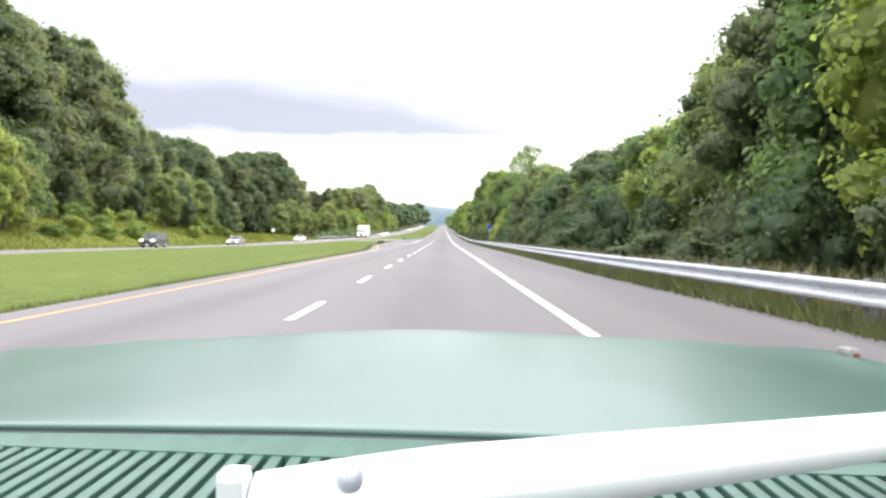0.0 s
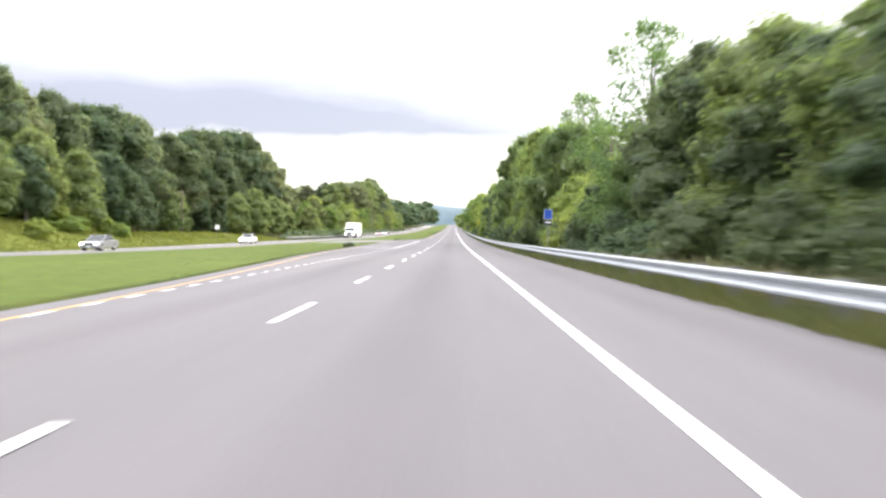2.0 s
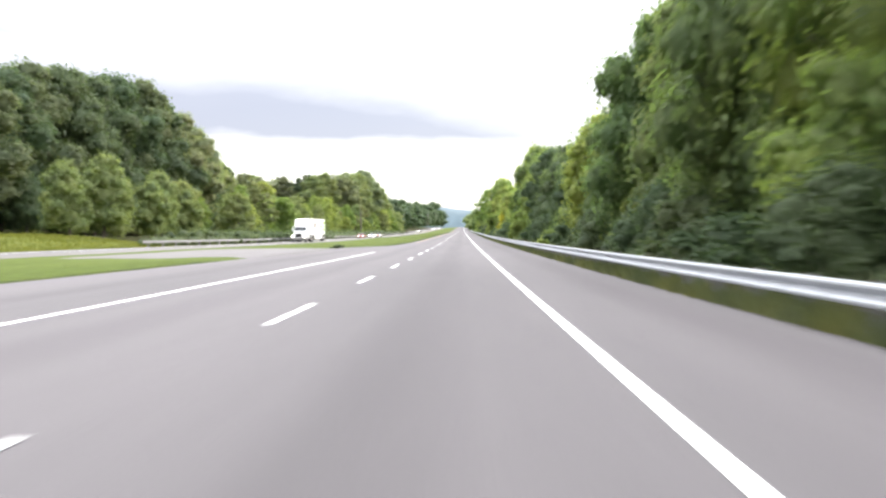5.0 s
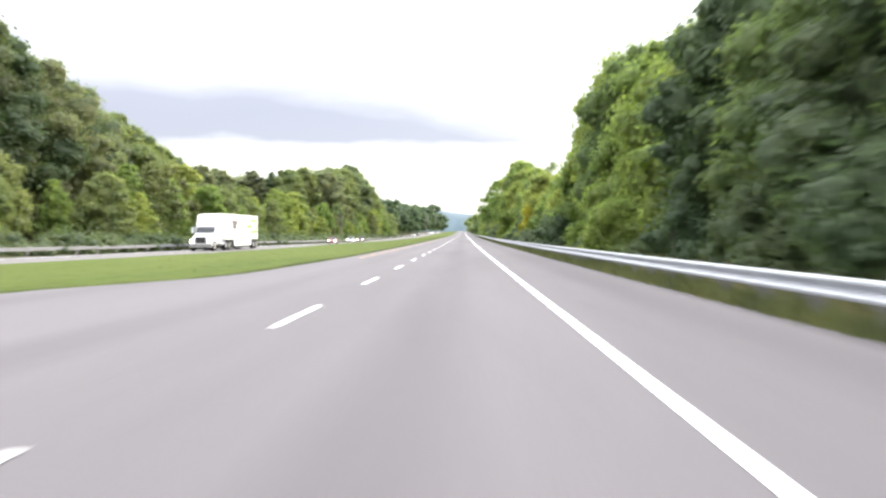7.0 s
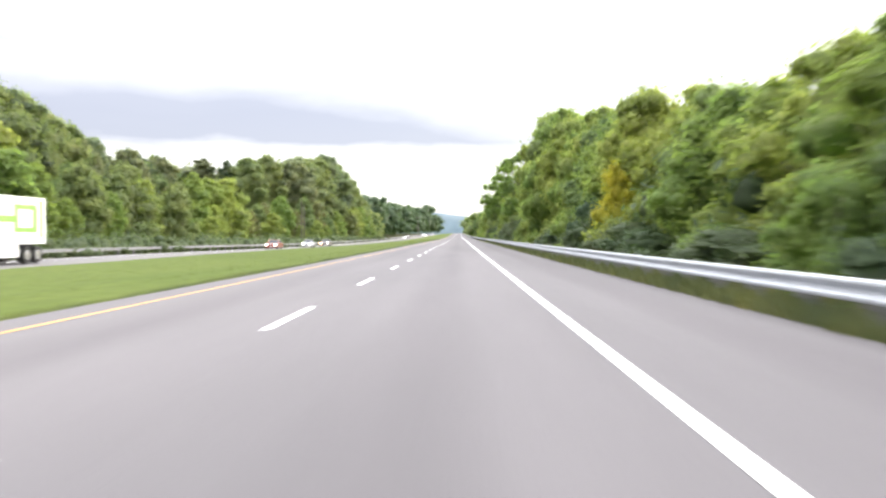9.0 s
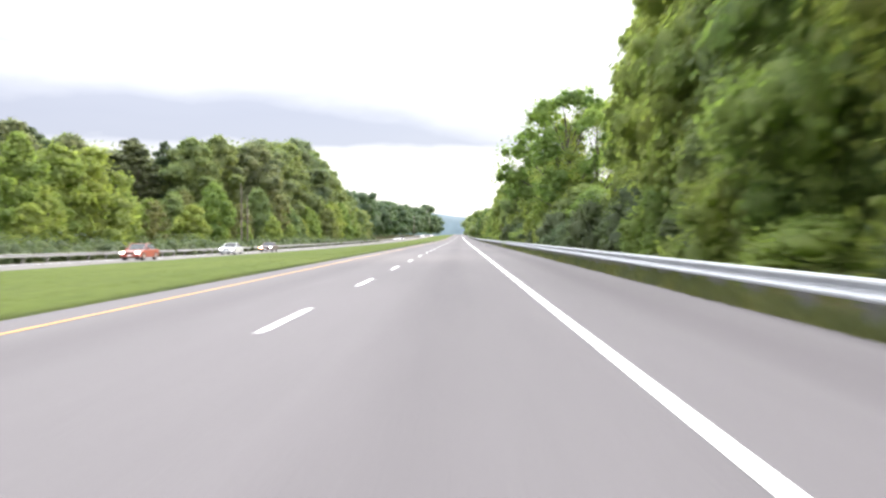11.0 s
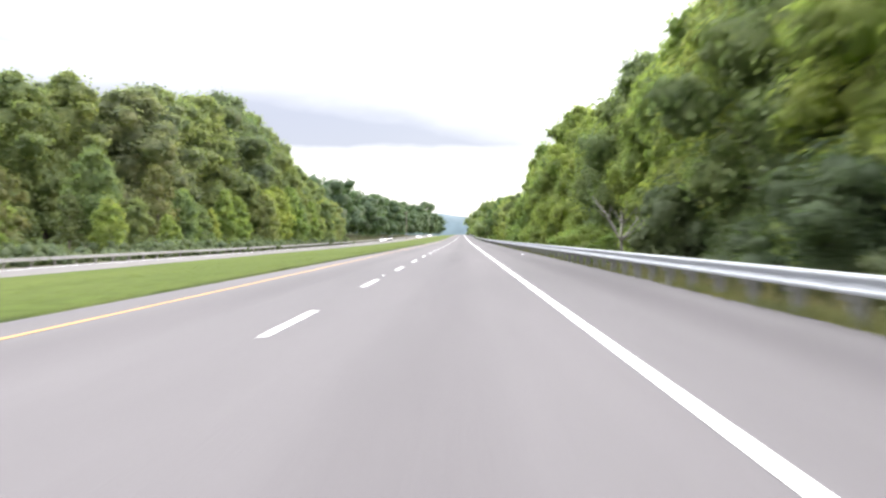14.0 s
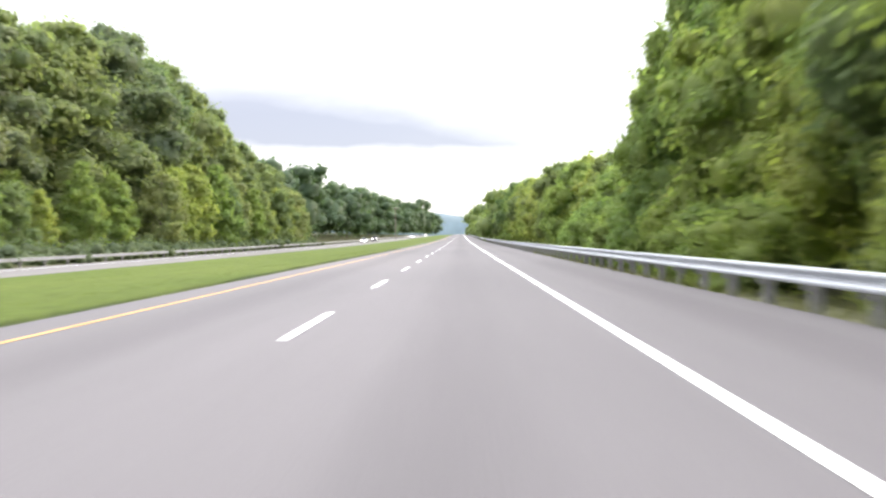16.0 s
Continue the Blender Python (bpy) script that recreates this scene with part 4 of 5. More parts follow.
# ---------------------------------------------------------------- grass and weeds
def blades(name, count, place, height, width, mat, seed, label, category):
    """Tufts of leaning blades: place(r) gives x, y."""
    r = random.Random(seed)
    V, F = [], []
    for _ in range(count):
        x, y = place(r)
        z = road_z(y) + ground_z(x, y) - 0.02
        for _ in range(3):
            h = height * r.uniform(0.5, 1.25)
            a = r.uniform(0, 6.283)
            w = width * r.uniform(0.6, 1.3)
            lx, ly = r.gauss(0, 0.35) * h, r.gauss(0, 0.35) * h
            ox, oy = r.gauss(0, 0.06), r.gauss(0, 0.06)
            b = len(V)
            dx, dy = math.cos(a) * w, math.sin(a) * w
            V += [(x + ox - dx, y + oy - dy, z), (x + ox + dx, y + oy + dy, z), (x + ox + lx, y + oy + ly, z + h)]
            F.append((b, b + 1, b + 2))
    ob = from_arrays(name, V, F, mat, kind="stuff")
    return tagged(ob, label, category)


def median_spot(r):
    while True:
        y = r.uniform(5, 520)
        if GAP0 - 2 < y < GAP1 + 4:
            continue
        s = r.random() ** 1.8
        return NEAR_EDGE(y) - 0.05 - s * (NEAR_EDGE(y) - FAR_NEAR(y) - 0.1), y


def fringe_spot(r):
    while True:
        y = r.uniform(5, 520)
        if not GAP0 - 2 < y < GAP1 + 4:
            return NEAR_EDGE(y) - abs(r.gauss(0, 0.22)), y


def rank_spot(r):
    y = r.uniform(-5, 78) if r.random() < 0.7 else r.uniform(78, 420)
    return RAIL(y) + 0.5 + 1.6 * r.random(), y


def foot_spot(r):
    y = r.uniform(-5, 386)
    return PAVE_R(y) + 0.02 + 0.2 * r.random(), y


def bank_spot(r):
    y = r.uniform(40, 236)
    return FAR_FAR(y) - 0.4 - 13 * r.random(), y


def verge_spot(r):
    y = r.uniform(-5, 500) if r.random() < 0.2 else r.uniform(-5, 405)
    return PAVE_R(y) - 0.03 + 3.2 * r.random() ** 2.6, y


blades("grass", 34000, median_spot, 0.05, 0.010, M_BLADE, 5, "short green mown grass on the median", "grass")
blades("grass_fringe", 26000, fringe_spot, 0.10, 0.012, M_WEED, 8, "longer brownish grass along the median's edge", "grass")
blades("bank_grass", 24000, bank_spot, 0.30, 0.030, M_BANKBLADE, 10, "rough olive grass on the bank beyond the oncoming lanes", "grass")
blades("tall_weeds", 15000, rank_spot, 0.75, 0.018, M_DRYWEED, 9, "tall dry brownish weeds behind the guardrail", "weeds")
blades("weeds", 34000, foot_spot, 0.36, 0.024, M_WEED, 11, "olive green weeds hiding the guardrail's posts", "weeds")
blades("weeds", 40000, verge_spot, 0.28, 0.016, M_WEED, 6, "tall dry and green weeds behind the guardrail", "weeds")


# ---------------------------------------------------------------- road signs, pole
def blue_sign(x, y):
    z = road_z(y) + ground_z(x, y)
    ob = thing("road_sign", "blue service sign with a small dark plaque on a post", "sign", pose(x, y, z))
    part("post", rod((0, 0.03, -0.3), (0, 0.03, 2.78), 0.03), M_POST, ob)
    part("panel", box(-0.235, 0.235, -0.006, 0.006, 2.26, 2.80, 0.004), M_BLUE, ob)
    for x0, x1, z0, z1 in ((-0.225, 0.225, 2.775, 2.79), (-0.225, 0.225, 2.27, 2.285), (-0.225, -0.21, 2.285, 2.775), (0.21, 0.225, 2.285, 2.775)):
        part("border", box(x0, x1, -0.010, -0.0065, z0, z1), M_SIGNWHITE, ob)
    part("plaque", box(-0.20, 0.20, -0.006, 0.006, 1.96, 2.22, 0.004), M_SIGNDARK, ob, "dark plaque with a pale stripe")
    part("text_bar", box(-0.16, 0.16, -0.010, -0.0065, 2.06, 2.13), M_SIGNWHITE, ob)


blue_sign(5.65, 101.5)


def paper_scrap(x, y):
    """A torn scrap of paper lying on the shoulder."""
    r = random.Random(3)
    pts = [(0.14 * math.cos(a) * r.uniform(0.7, 1.0), 0.07 * math.sin(a) * r.uniform(0.7, 1.0)) for a in (k * 0.698 for k in range(9))]
    V = [(0, 0, 0.03)] + [(px, py, 0.004 + 0.02 * r.random()) for px, py in pts]
    F = [(0, k + 1, (k + 1) % 9 + 1) for k in range(9)]
    ob = from_arrays("paper_scrap", V, F, M_SIGNWHITE)
    ob.matrix_basis = pose(x, y, road_z(y) + 0.004, 0, 0, 20)
    tagged(ob, "crumpled white paper scrap on the shoulder", "litter")


paper_scrap(4.0, 438.0)


def small_sign(x, y):
    z = road_z(y) + ground_z(x, y)
    ob = thing("small_sign", "small pale roadside sign on a thin post", "sign", pose(x, y, z))
    part("post", rod((0, 0.03, -0.3), (0, 0.03, 2.2), 0.03), M_POST, ob)
    part("panel", box(-0.38, 0.38, -0.006, 0.006, 1.45, 2.2, 0.02), M_SIGNWHITE, ob)


small_sign(-40.0, 200.0)


def utility_pole(x, y, top):
    z = road_z(y) + ground_z(x, y)
    ob = thing("utility_pole", "weathered wooden utility pole with a crossarm", "utility pole", pose(x, y, z))
    part("pole", rod((0, 0, -0.5), (0, 0, top - z), 0.17, 0.11, 10), M_WOOD, ob)
    part("crossarm", box(-1.3, 1.3, -0.06, 0.06, top - z - 0.65, top - z - 0.5, 0.01), M_WOOD, ob)
    for k in (-1.2, -0.5, 0.5, 1.2):
        part("insulator", rod((k, 0, top - z - 0.5), (k, 0, top - z - 0.3), 0.05, 0.035), M_SIGNWHITE, ob)


utility_pole(-56.0, 231.0, 7.6)
utility_pole(-24.5, 760.0, 10.0)


# ---------------------------------------------------------------- oncoming vehicles
def add_wheel(parent, x, y, rad, width=0.22):
    w = part("wheel", rod((x - width / 2, y, rad), (x + width / 2, y, rad), rad, rad, 20), M_RUBBER, parent)
    side = 1 if x > 0 else -1
    part("rim", rod((x + side * width * 0.46, y, rad), (x + side * (width / 2 + 0.012), y, rad), rad * 0.62, rad * 0.55, 16), M_RIM, w)


def cabin(y0, y1, y2, y3, z0, z1, half, inset):
    """Greenhouse: sloped front and rear, sides leaning in."""
    bm = bmesh.new()
    lo = [bm.verts.new(p) for p in ((-half, y0, z0), (half, y0, z0), (half, y3, z0), (-half, y3, z0))]
    hi = [bm.verts.new(p) for p in ((-half + inset, y1, z1), (half - inset, y1, z1), (half - inset, y2, z1), (-half + inset, y2, z1))]
    bm.faces.new(hi)
    bm.faces.new(lo[::-1])
    for i in range(4):
        bm.faces.new((lo[i], lo[(i + 1) % 4], hi[(i + 1) % 4], hi[i]))
    bmesh.ops.bevel(bm, geom=list(bm.edges), offset=0.05, segments=2, affect="EDGES")
    return bm


def car(label, colour, x, y, style="sedan", lights=True):
    """A car facing us, standing on the oncoming carriageway."""
    z = road_z(y) + FAR_DROP(y) + 0.01
    ob = thing("car", label, "car", pose(x, y, z), "oncoming cars")
    paint = car_paint("paint_" + style, colour)
    if style == "suv":
        L, W, H, hood, belt = 4.8, 0.95, 1.78, 1.08, 1.10
        body = [(-2.4, 0.35), (-2.42, 0.75), (-2.3, 1.0), (-1.05, 1.12), (2.3, 1.12), (2.4, 0.9), (2.4, 0.35), (1.9, 0.28), (-1.9, 0.28)]
        cab = (-1.15, -0.45, 2.1, 2.35, 1.10, 1.76)
    else:
        L, W, H, hood, belt = 4.7, 0.89, 1.45, 0.85, 0.92
        body = [(-2.3, 0.32), (-2.36, 0.6), (-2.2, 0.78), (-1.0, 0.93), (1.55, 0.96), (2.25, 0.93), (2.34, 0.7), (2.3, 0.32), (1.8, 0.25), (-1.8, 0.25)]
        cab = (-1.05, -0.25, 0.95, 1.75, 0.92, 1.42)
    part("body", prism(body, -W, W, 0.06), paint, ob)
    part("windows", cabin(*cab, W - 0.07, 0.16), M_GLASS, ob, "dark tinted glass")
    part("roof", box(-W + 0.24, W - 0.24, cab[1] + 0.05, cab[2] - 0.02, cab[5] - 0.03, cab[5] + 0.035, 0.025), paint, ob)
    for s in (-1, 1):
        for yy in (-1.45, 1.45):
            add_wheel(ob, s * (W - 0.10), yy, 0.33)
        part("headlight", box(min(s * 0.52, s * 0.82), max(s * 0.52, s * 0.82), -L / 2 - 0.04, -L / 2 + 0.12, hood - 0.26, hood - 0.10, 0.02), M_LAMP if lights else M_RIM, ob)
        part("mirror", box(min(s * W, s * (W + 0.18)), max(s * W, s * (W + 0.18)), cab[0] + 0.35, cab[0] + 0.5, belt + 0.03, belt + 0.17, 0.02), paint, ob)
        part("pillar", rod((s * (W - 0.08), cab[0] + 0.03, belt), (s * (W - 0.22), cab[1], cab[5]), 0.04), paint, ob)
    part("grille", box(-0.48, 0.48, -L / 2 - 0.04, -L / 2 + 0.1, hood - 0.28, hood - 0.14, 0.01), M_BLACK, ob)
    part("bumper", box(-W + 0.03, W - 0.03, -L / 2 - 0.08, -L / 2 + 0.15, 0.30, 0.50, 0.05), paint, ob)
    part("plate", box(-0.17, 0.17, -L / 2 - 0.095, -L / 2 - 0.082, 0.36, 0.46), M_SIGNWHITE, ob)
    return ob


def dirt_drive():
    """Gravel drive that leaves the oncoming lanes beside the pole."""
    verts, faces = [], []
    for i in range(9):
        s = i / 8
        x, y = -41.0 - 24 * s, 212 + 24 * s
        for k in (-1.9, 1.9):
            verts.append((x + k * 0.6, y - k * 0.8, road_z(y - k * 0.8) + ground_z(x + k * 0.6, y - k * 0.8) + 0.05))
    faces = [(2 * i, 2 * i + 2, 2 * i + 3, 2 * i + 1) for i in range(8)]
    tagged(from_arrays("gravel_drive", verts, faces, M_DIRT), "pale gravel drive leading into the wood", "drive", kind="structure")


dirt_drive()


def lane_x(y, lane):
    """Middle of the oncoming lanes: 0 the one next to the median, 1 the outer one."""
    return FAR_NEAR(y) - (3.1 if lane == 0 else 6.8)


SILVER, WHITE, DARKC, REDC, GREYC = (0.5, 0.52, 0.55), (0.78, 0.78, 0.78), (0.05, 0.05, 0.06), (0.30, 0.05, 0.03), (0.22, 0.23, 0.25)
FLEET = (("dark sport utility car with headlights on", DARKC, 103, 1, "suv"), ("grey sedan driving with lights on", GREYC, 134, 1, "sedan"),
         ("white sedan in the oncoming lane", WHITE, 186, 1, "sedan"), ("dark red sedan in the oncoming lane", REDC, 378, 1, "sedan"), 
         ("silver sedan beside the guardrail", SILVER, 409, 1, "sedan"), ("dark maroon sedan with its lamps lit", (0.07, 0.03, 0.035), 430, 1, "sedan"),
         ("silver car far down the road", SILVER, 690, 1, "sedan"),
         ("dark car far down the road", DARKC, 722, 1, "suv"), ("white van far down the road", WHITE, 880, 0, "suv"),
         ("white car far down the road", WHITE, 925, 1, "sedan"), ("white van at the end of the road", WHITE, 1040, 0, "suv"))
for words, colour, y, lane, style in FLEET:
    ob = car(words, colour, lane_x(y, lane), y, style)
    if "maroon" in words:
        part("indicator", box(-0.92, -0.60, -2.40, -2.24, 0.52, 0.70, 0.02), M_MARKER, ob, "amber lamp, lit")


def semi_truck(x, y):
    """Day-cab tractor with a long white box trailer, facing us; y is its front."""
    z = road_z(y) + FAR_DROP(y) + 0.01
    ob = thing("semi_truck", "white tractor with a white box trailer printed in green", "truck", pose(x, y, z))
    white = car_paint("truck_white", (0.80, 0.81, 0.82))
    part("hood", prism([(0.1, 0.55), (0.0, 1.2), (0.25, 1.65), (1.75, 1.95), (1.75, 0.55)], -0.85, 0.85, 0.10), white, ob)
    for s in (-1, 1):
        part("fender", prism([(0.15, 0.55), (0.15, 1.05), (0.6, 1.3), (1.6, 1.3), (1.9, 0.9), (1.9, 0.55)], min(s * 0.8, s * 1.2), max(s * 0.8, s * 1.2), 0.06), white, ob)
        part("headlight", box(min(s * 0.82, s * 1.16), max(s * 0.82, s * 1.16), 0.08, 0.3, 0.9, 1.14, 0.03), M_LAMP, ob)
        part("mirror", box(min(s * 1.3, s * 1.5), max(s * 1.3, s * 1.5), 1.8, 1.92, 1.9, 2.6, 0.03), white, ob)
        part("fuel_tank", rod((s * 0.95, 3.6, 0.75), (s * 0.95, 4.9, 0.75), 0.32, 0.32, 16), M_CHROME, ob)
        add_wheel(ob, s * 1.08, 1.1, 0.52, 0.3)
        for yy in (5.3, 6.6, 17.6, 18.9):
            add_wheel(ob, s * 1.05, yy, 0.52, 0.45)
        part("side_skirt", box(min(s * 1.22, s * 1.26), max(s * 1.22, s * 1.26), 8.6, 16.6, 0.40, 1.16, 0.01), M_PLATE, ob)
    part("bumper", box(-1.2, 1.2, -0.1, 0.25, 0.35, 0.75, 0.06), M_POST, ob)
    part("grille", box(-0.55, 0.55, -0.03, 0.15, 0.85, 1.5, 0.02), M_BLACK, ob)
    part("cab", prism([(1.7, 0.7), (1.7, 1.9), (2.15, 2.65), (4.0, 2.75), (4.0, 0.7)], -1.15, 1.15, 0.08), white, ob)
    part("windscreen", prism([(1.68, 1.96), (2.06, 2.58), (2.12, 2.56), (1.74, 1.94)], -1.02, 1.02), M_GLASS, ob)
    part("fairing", prism([(2.2, 2.7), (2.7, 3.75), (3.3, 3.95), (4.1, 3.95), (4.1, 2.7)], -1.15, 1.15, 0.10), white, ob)
    tr = part("trailer", box(-1.29, 1.29, 4.7, 19.9, 1.18, 4.08, 0.04), M_PLATE, ob, "white box trailer body")
    for y0, y1, z0, z1 in ((16.0, 16.5, 1.9, 3.6), (18.2, 18.8, 1.9, 3.6), (16.5, 18.2, 3.3, 3.6), (16.5, 18.2, 1.9, 2.2), (14.0, 16.0, 2.5, 2.9), (19.1, 19.5, 1.6, 3.9)):
        part("green_print", box(1.291, 1.297, y0, y1, z0, z1), M_GREENPRINT, tr)
    part("dark_print", box(1.291, 1.297, 7.6, 10.2, 3.0, 3.35), M_DARKPRINT, tr, "grey printed picture")
    part("dark_print", box(1.291, 1.297, 8.0, 9.6, 2.4, 3.0), M_DARKPRINT, tr)
    part("frame", box(-0.6, 0.6, 3.9, 19.5, 0.85, 1.17), M_BLACK, ob)
    for k in (-0.8, 0, 0.8):
        part("marker_lamp", box(k - 0.06, k + 0.06, 2.66, 2.74, 3.66, 3.74, 0.01), M_MARKER, ob)
    part("landing_leg", box(-0.9, 0.9, 7.4, 7.6, 0.3, 1.17), M_BLACK, ob)
    return ob


semi_truck(lane_x(290, 1) - 0.1, 282.0)


# ---------------------------------------------------------------- the car that carries the camera, where its drive begins
def own_car():
    tilt0 = math.degrees(math.atan(road_grade(0.0)))
    root = thing("old_car", "old mint green car with a wide bonnet and chrome wiper", "car", pose(SIDE_X[0], 0.0, road_z(0), tilt0, 0, 0.0))
    C = -0.06                                       # middle of the car

    def bonnet_z(x, y):
        s = (x - C)
        front = max(0.0, (y - 1.0) / 1.0) ** 1.8
        z = 0.872 - 0.024 * (s / 0.9) ** 2 - 0.030 * max(0.0, (abs(s) - 0.55) / 0.45) ** 2 - 0.016 * front - 0.055 * max(0.0, front - 0.75) ** 2
        z += 0.013 * math.exp(-((s + 0.02) / 0.30) ** 2) * max(0.0, (y - 0.95) / 1.1)
        z += 0.030 * math.exp(-((abs(s) - 0.95) / 0.08) ** 2) * 0.6
        z += 0.0022 * noise.noise((x * 3.2, y * 2.0, 3)) + 0.0008 * noise.noise((x * 9.0, y * 5.0, 8))       # faint waves in the old sheet
        return z

    nx, ny = 56, 30
    def rear(x):
        """Distance of the bonnet's rear edge in front of the screen, slanted to fit the camera's view."""
        return 0.916 - 0.13 * max(-0.6, min(0.45, x))

    verts = []
    for j in range(ny + 1):
        for i in range(nx + 1):
            x = C - 1.0 + 2.0 * i / nx
            u = (0.0, 0.004, 0.012)[j] if j < 3 else 0.012 + 0.988 * (j - 2) / (ny - 2)
            y = rear(x) + (2.075 - rear(x)) * u
            verts.append((x, y, bonnet_z(x, y) - (0.003, 0.0006, 0.0)[min(j, 2)]))
    faces = [(j * (nx + 1) + i, j * (nx + 1) + i + 1, (j + 1) * (nx + 1) + i + 1, (j + 1) * (nx + 1) + i) for j in range(ny) for i in range(nx)]
    hood = from_arrays("bonnet", verts, faces, M_MINT, root, "mint green bonnet, reflections mottled into its colour", smooth=True)
    bm = bmesh.new()
    bm.from_mesh(hood.data)
    bmesh.ops.solidify(bm, geom=list(bm.faces), thickness=0.02)
    bm.to_mesh(hood.data)
    bm.free()
    hood.data.shade_smooth()
    part("bonnet_lip", prism([(2.05, 0.62), (2.06, 0.815), (2.10, 0.79), (2.14, 0.70), (2.13, 0.60)], C - 0.98, C + 0.98, 0.01), M_MINT, root)
    part("front_panel", box(C - 0.95, C + 0.95, 1.96, 2.08, 0.36, 0.63, 0.02), M_MINT, root)
    part("bumper", box(C - 0.98, C + 0.98, 2.12, 2.24, 0.38, 0.52, 0.03), M_CHROME, root)
    for s in (-1, 1):
        a, b = sorted((C + s * 0.93, C + s * 1.01))
        part("wing", prism([(0.3, 0.30), (0.3, 0.845), (2.02, 0.80), (2.08, 0.7), (2.08, 0.34), (1.78, 0.34), (1.66, 0.62), (1.42, 0.70), (1.18, 0.62), (1.06, 0.30)], a, b, 0.012), M_MINT, root)
        part("door", prism([(-1.25, 0.28), (-1.25, 0.845), (0.295, 0.845), (0.295, 0.28)], a, b, 0.012), M_MINT, root)
        part("rear_wing", prism([(-2.9, 0.36), (-2.9, 0.80), (-1.26, 0.845), (-1.26, 0.28), (-1.3, 0.28), (-1.42, 0.62), (-1.66, 0.70), (-1.9, 0.62), (-2.02, 0.34)], a, b, 0.012), M_MINT, root)
        add_wheel(root, C + s * 0.80, 1.42, 0.33, 0.19)
        add_wheel(root, C + s * 0.80, -1.66, 0.33, 0.19)
    part("floor_pan", box(C - 0.92, C + 0.92, -2.85, 2.0, 0.24, 0.30), M_BLACK, root)
    part("boot_lid", box(C - 0.92, C + 0.92, -2.88, -1.9, 0.78, 0.83, 0.02), M_MINT, root)
    # turn indicator on the wing
    lamp = part("wing_lamp", box(0.868, 0.896, 1.80, 1.86, 0.822, 0.846, 0.009), M_POST, root, "small grey wing lamp")
    part("lens", box(0.879, 0.890, 1.792, 1.80, 0.828, 0.837, 0.002), M_RED, lamp)
    # cowl with slots in front of the windscreen
    # black tube added to draw the dark gap behind the bonnet
    bm = bmesh.new()
    rings = []
    for x in [C - 0.9 + 0.06 * i for i in range(31)]:
        rings.append([bm.verts.new((x, rear(x) - 0.002 + 0.003 * math.cos(a), bonnet_z(x, rear(x)) - 0.010 + 0.003 * math.sin(a))) for a in (k * math.pi / 3 for k in range(6))])
    for p, q in zip(rings, rings[1:]):
        for k in range(6):
            bm.faces.new((p[k], p[(k + 1) % 6], q[(k + 1) % 6], q[k]))
    bmesh.ops.recalc_face_normals(bm, faces=list(bm.faces))
    part("seal", bm, M_BLACK, root)
    bm = bmesh.new()
    rings = []
    for x in [C - 0.92 + 0.0575 * i for i in range(33)]:
        rings.append([bm.verts.new((x, rear(x) + dy, z)) for dy, z in ((-0.032, 0.848), (-0.004, bonnet_z(x, rear(x)) - 0.009), (-0.004, 0.830), (-0.032, 0.828))])
    for p, q in zip(rings, rings[1:]):
        for k in range(4):
            bm.faces.new((p[k], p[(k + 1) % 4], q[(k + 1) % 4], q[k]))
    bmesh.ops.recalc_face_normals(bm, faces=list(bm.faces))
    part("cowl_lip", bm, M_MINT_DARK, root)
    part("cowl_tray", box(C - 0.92, C + 0.92, 0.50, 1.0, 0.800, 0.829), M_MINT_DARK, root)
    part("cowl_rear", box(C - 0.92, C + 0.92, 0.44, 0.54, 0.81, 0.846, 0.004), M_MINT_DARK, root)
    n = 84
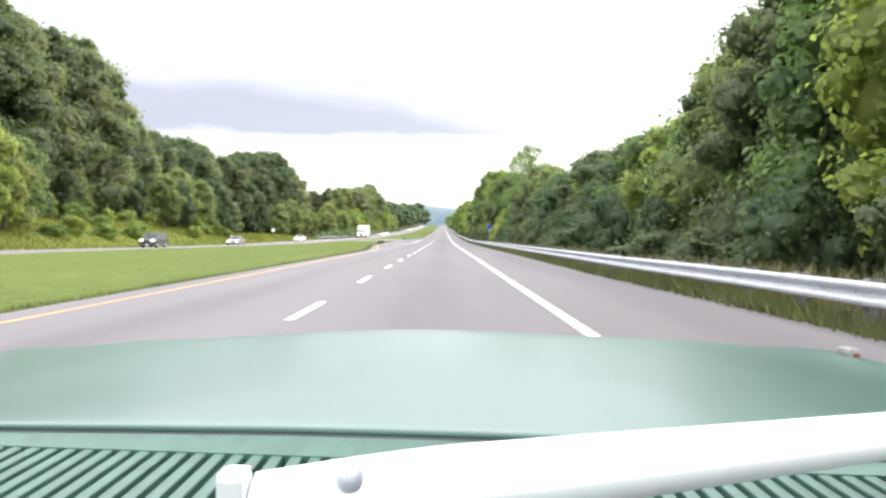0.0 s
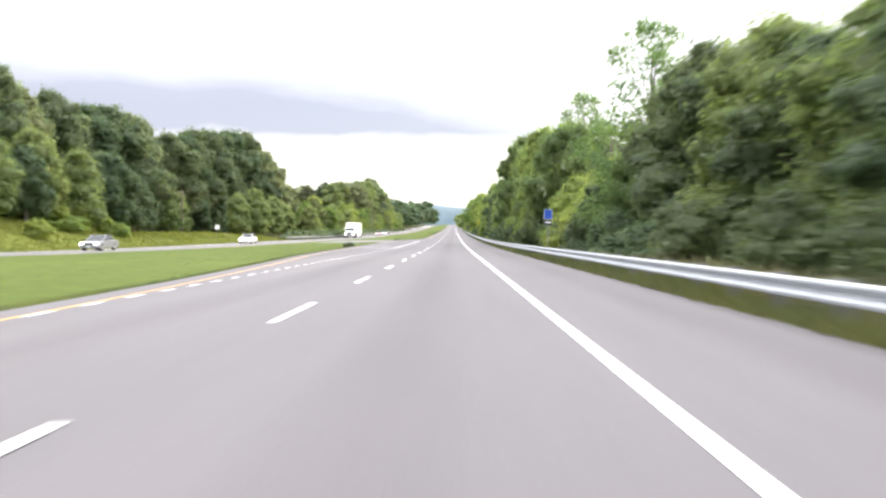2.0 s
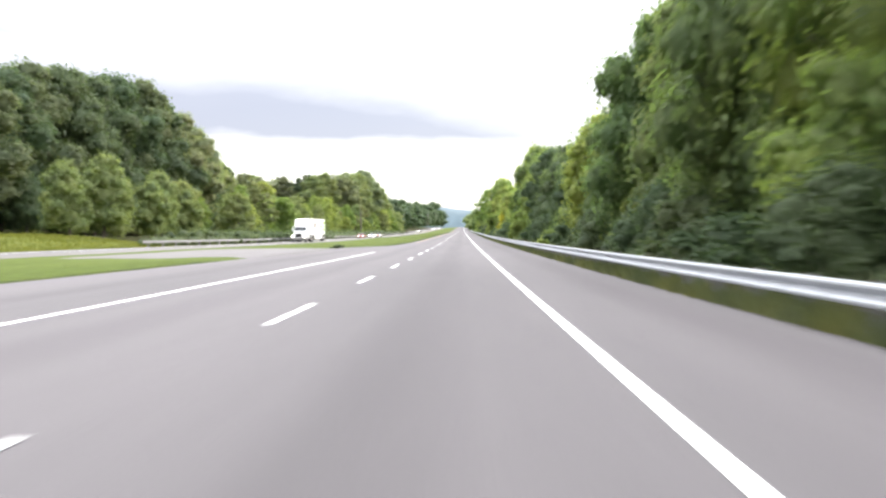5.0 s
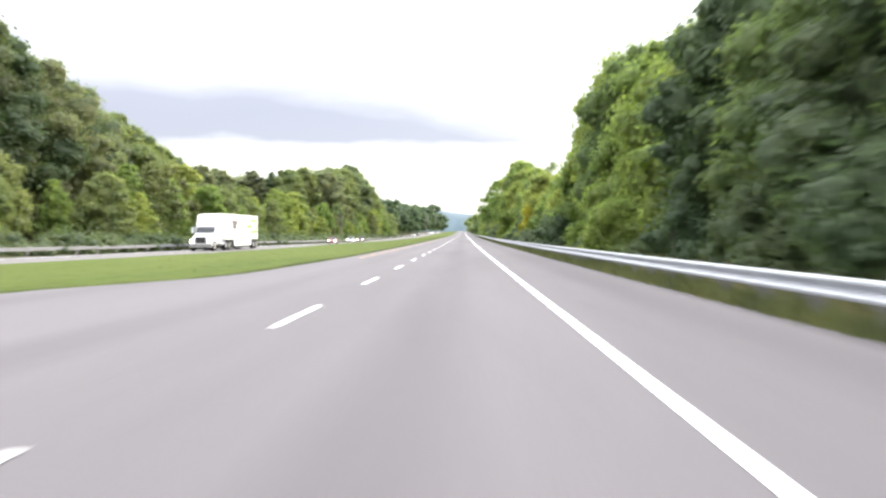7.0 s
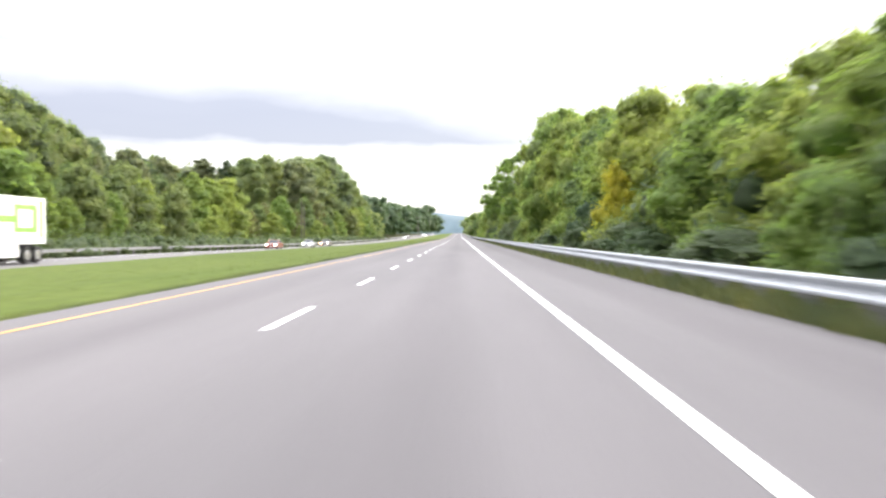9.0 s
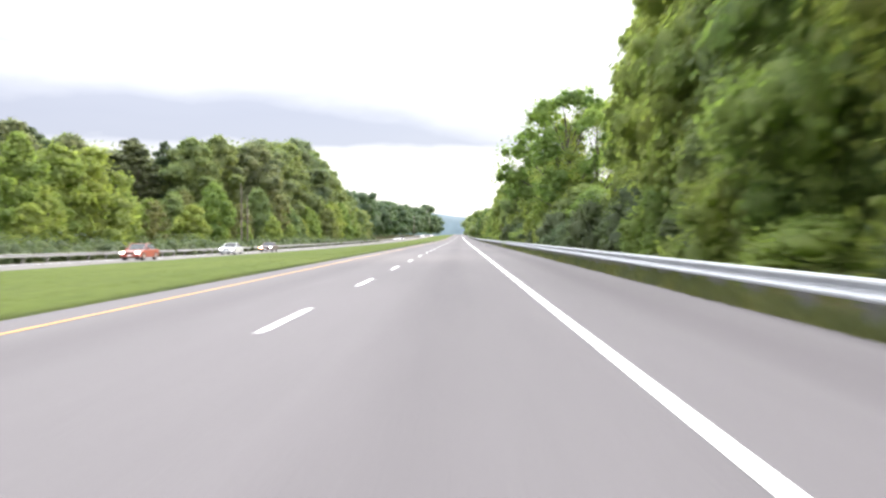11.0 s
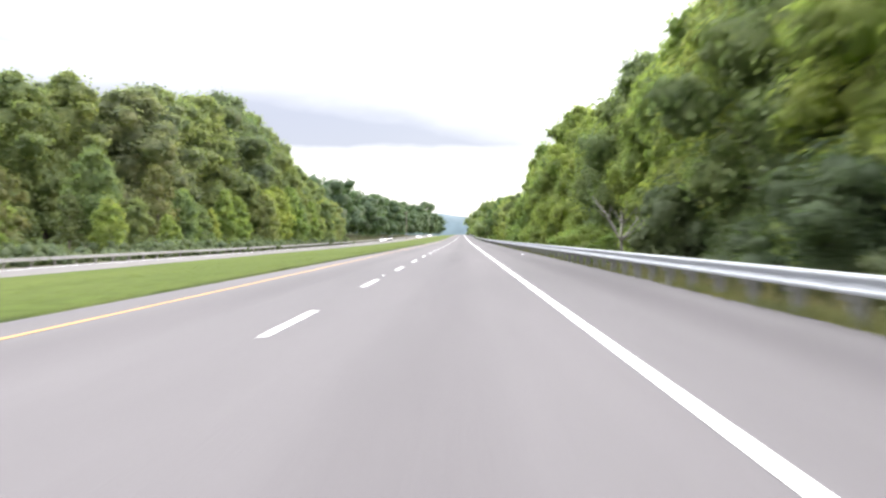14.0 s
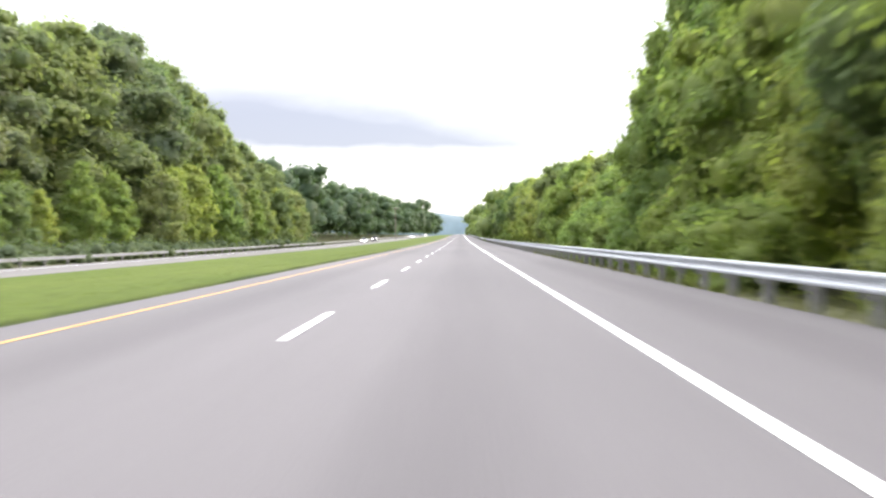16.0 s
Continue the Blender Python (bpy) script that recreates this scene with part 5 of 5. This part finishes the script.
    for i in range(n):
        x = C - 0.91 + 0.0217 * i
        part("louvre", box(x, x + 0.0140, 0.53, rear(x) - 0.028, 0.815, 0.847, 0.003), M_MINT_DARK, root)
    # wiper
    arm = part("wiper_arm", bmesh.new(), M_ALLOY, root, "broad bright metal wiper arm")
    bm = bmesh.new()
    N = 60
    ring = []
    for i in range(N + 1):
        s = 0.022 + 0.978 * i / N
        x = -0.155 + 0.80 * s
        y = 0.585 + 0.215 * s
        zt = 0.9190 + 0.0085 * s - 0.0105 * max(0.0, 1 - s / 0.2) ** 1.3
        wd = max(0.012, 0.052 - 0.037 * s)
        if s < 0.14:
            wd *= 0.75 + 0.25 * s / 0.14
        dyl = 0.018 + wd * 0.35
        prof = ((-dyl, -wd), (-dyl * 0.75, -wd * 0.35), (-dyl * 0.2, 0.0), (dyl * 0.4, 0.004), (dyl * 0.9, -0.006), (dyl, -0.02))
        ring.append([bm.verts.new((x, y + a, zt + b)) for a, b in prof])
    for i in range(N):
        for k in range(5):
            bm.faces.new((ring[i][k], ring[i + 1][k], ring[i + 1][k + 1], ring[i][k + 1]))
    bmesh.ops.recalc_face_normals(bm, faces=list(bm.faces))
    bmesh.ops.solidify(bm, geom=list(bm.faces), thickness=0.003)
    bm.normal_update()
    bm.to_mesh(arm.data)
    bm.free()
    arm.data.shade_smooth()
    part("end_cap", box(-0.160, -0.1385, 0.572, 0.602, 0.872, 0.921, 0.006), M_ALLOY, arm, "rounded bright end of the wiper arm")
    bolt = bmesh.new()
    bmesh.ops.create_uvsphere(bolt, u_segments=20, v_segments=10, radius=0.0108)
    bmesh.ops.transform(bolt, matrix=pose(-0.0675, 0.590, 0.914) , verts=bolt.verts)
    part("rivet", bolt, M_RIVET, arm, "domed grey metal rivet")
    blade = part("wiper_blade", prism([(0.62, 0.862), (0.62, 0.874), (0.632, 0.874), (0.632, 0.862)], -0.1, 0.75), M_BLACK, root)
    part("spindle", rod((-0.066, 0.60, 0.82), (-0.066, 0.60, 0.900), 0.011), M_CHROME, root)
    return root


own_car()
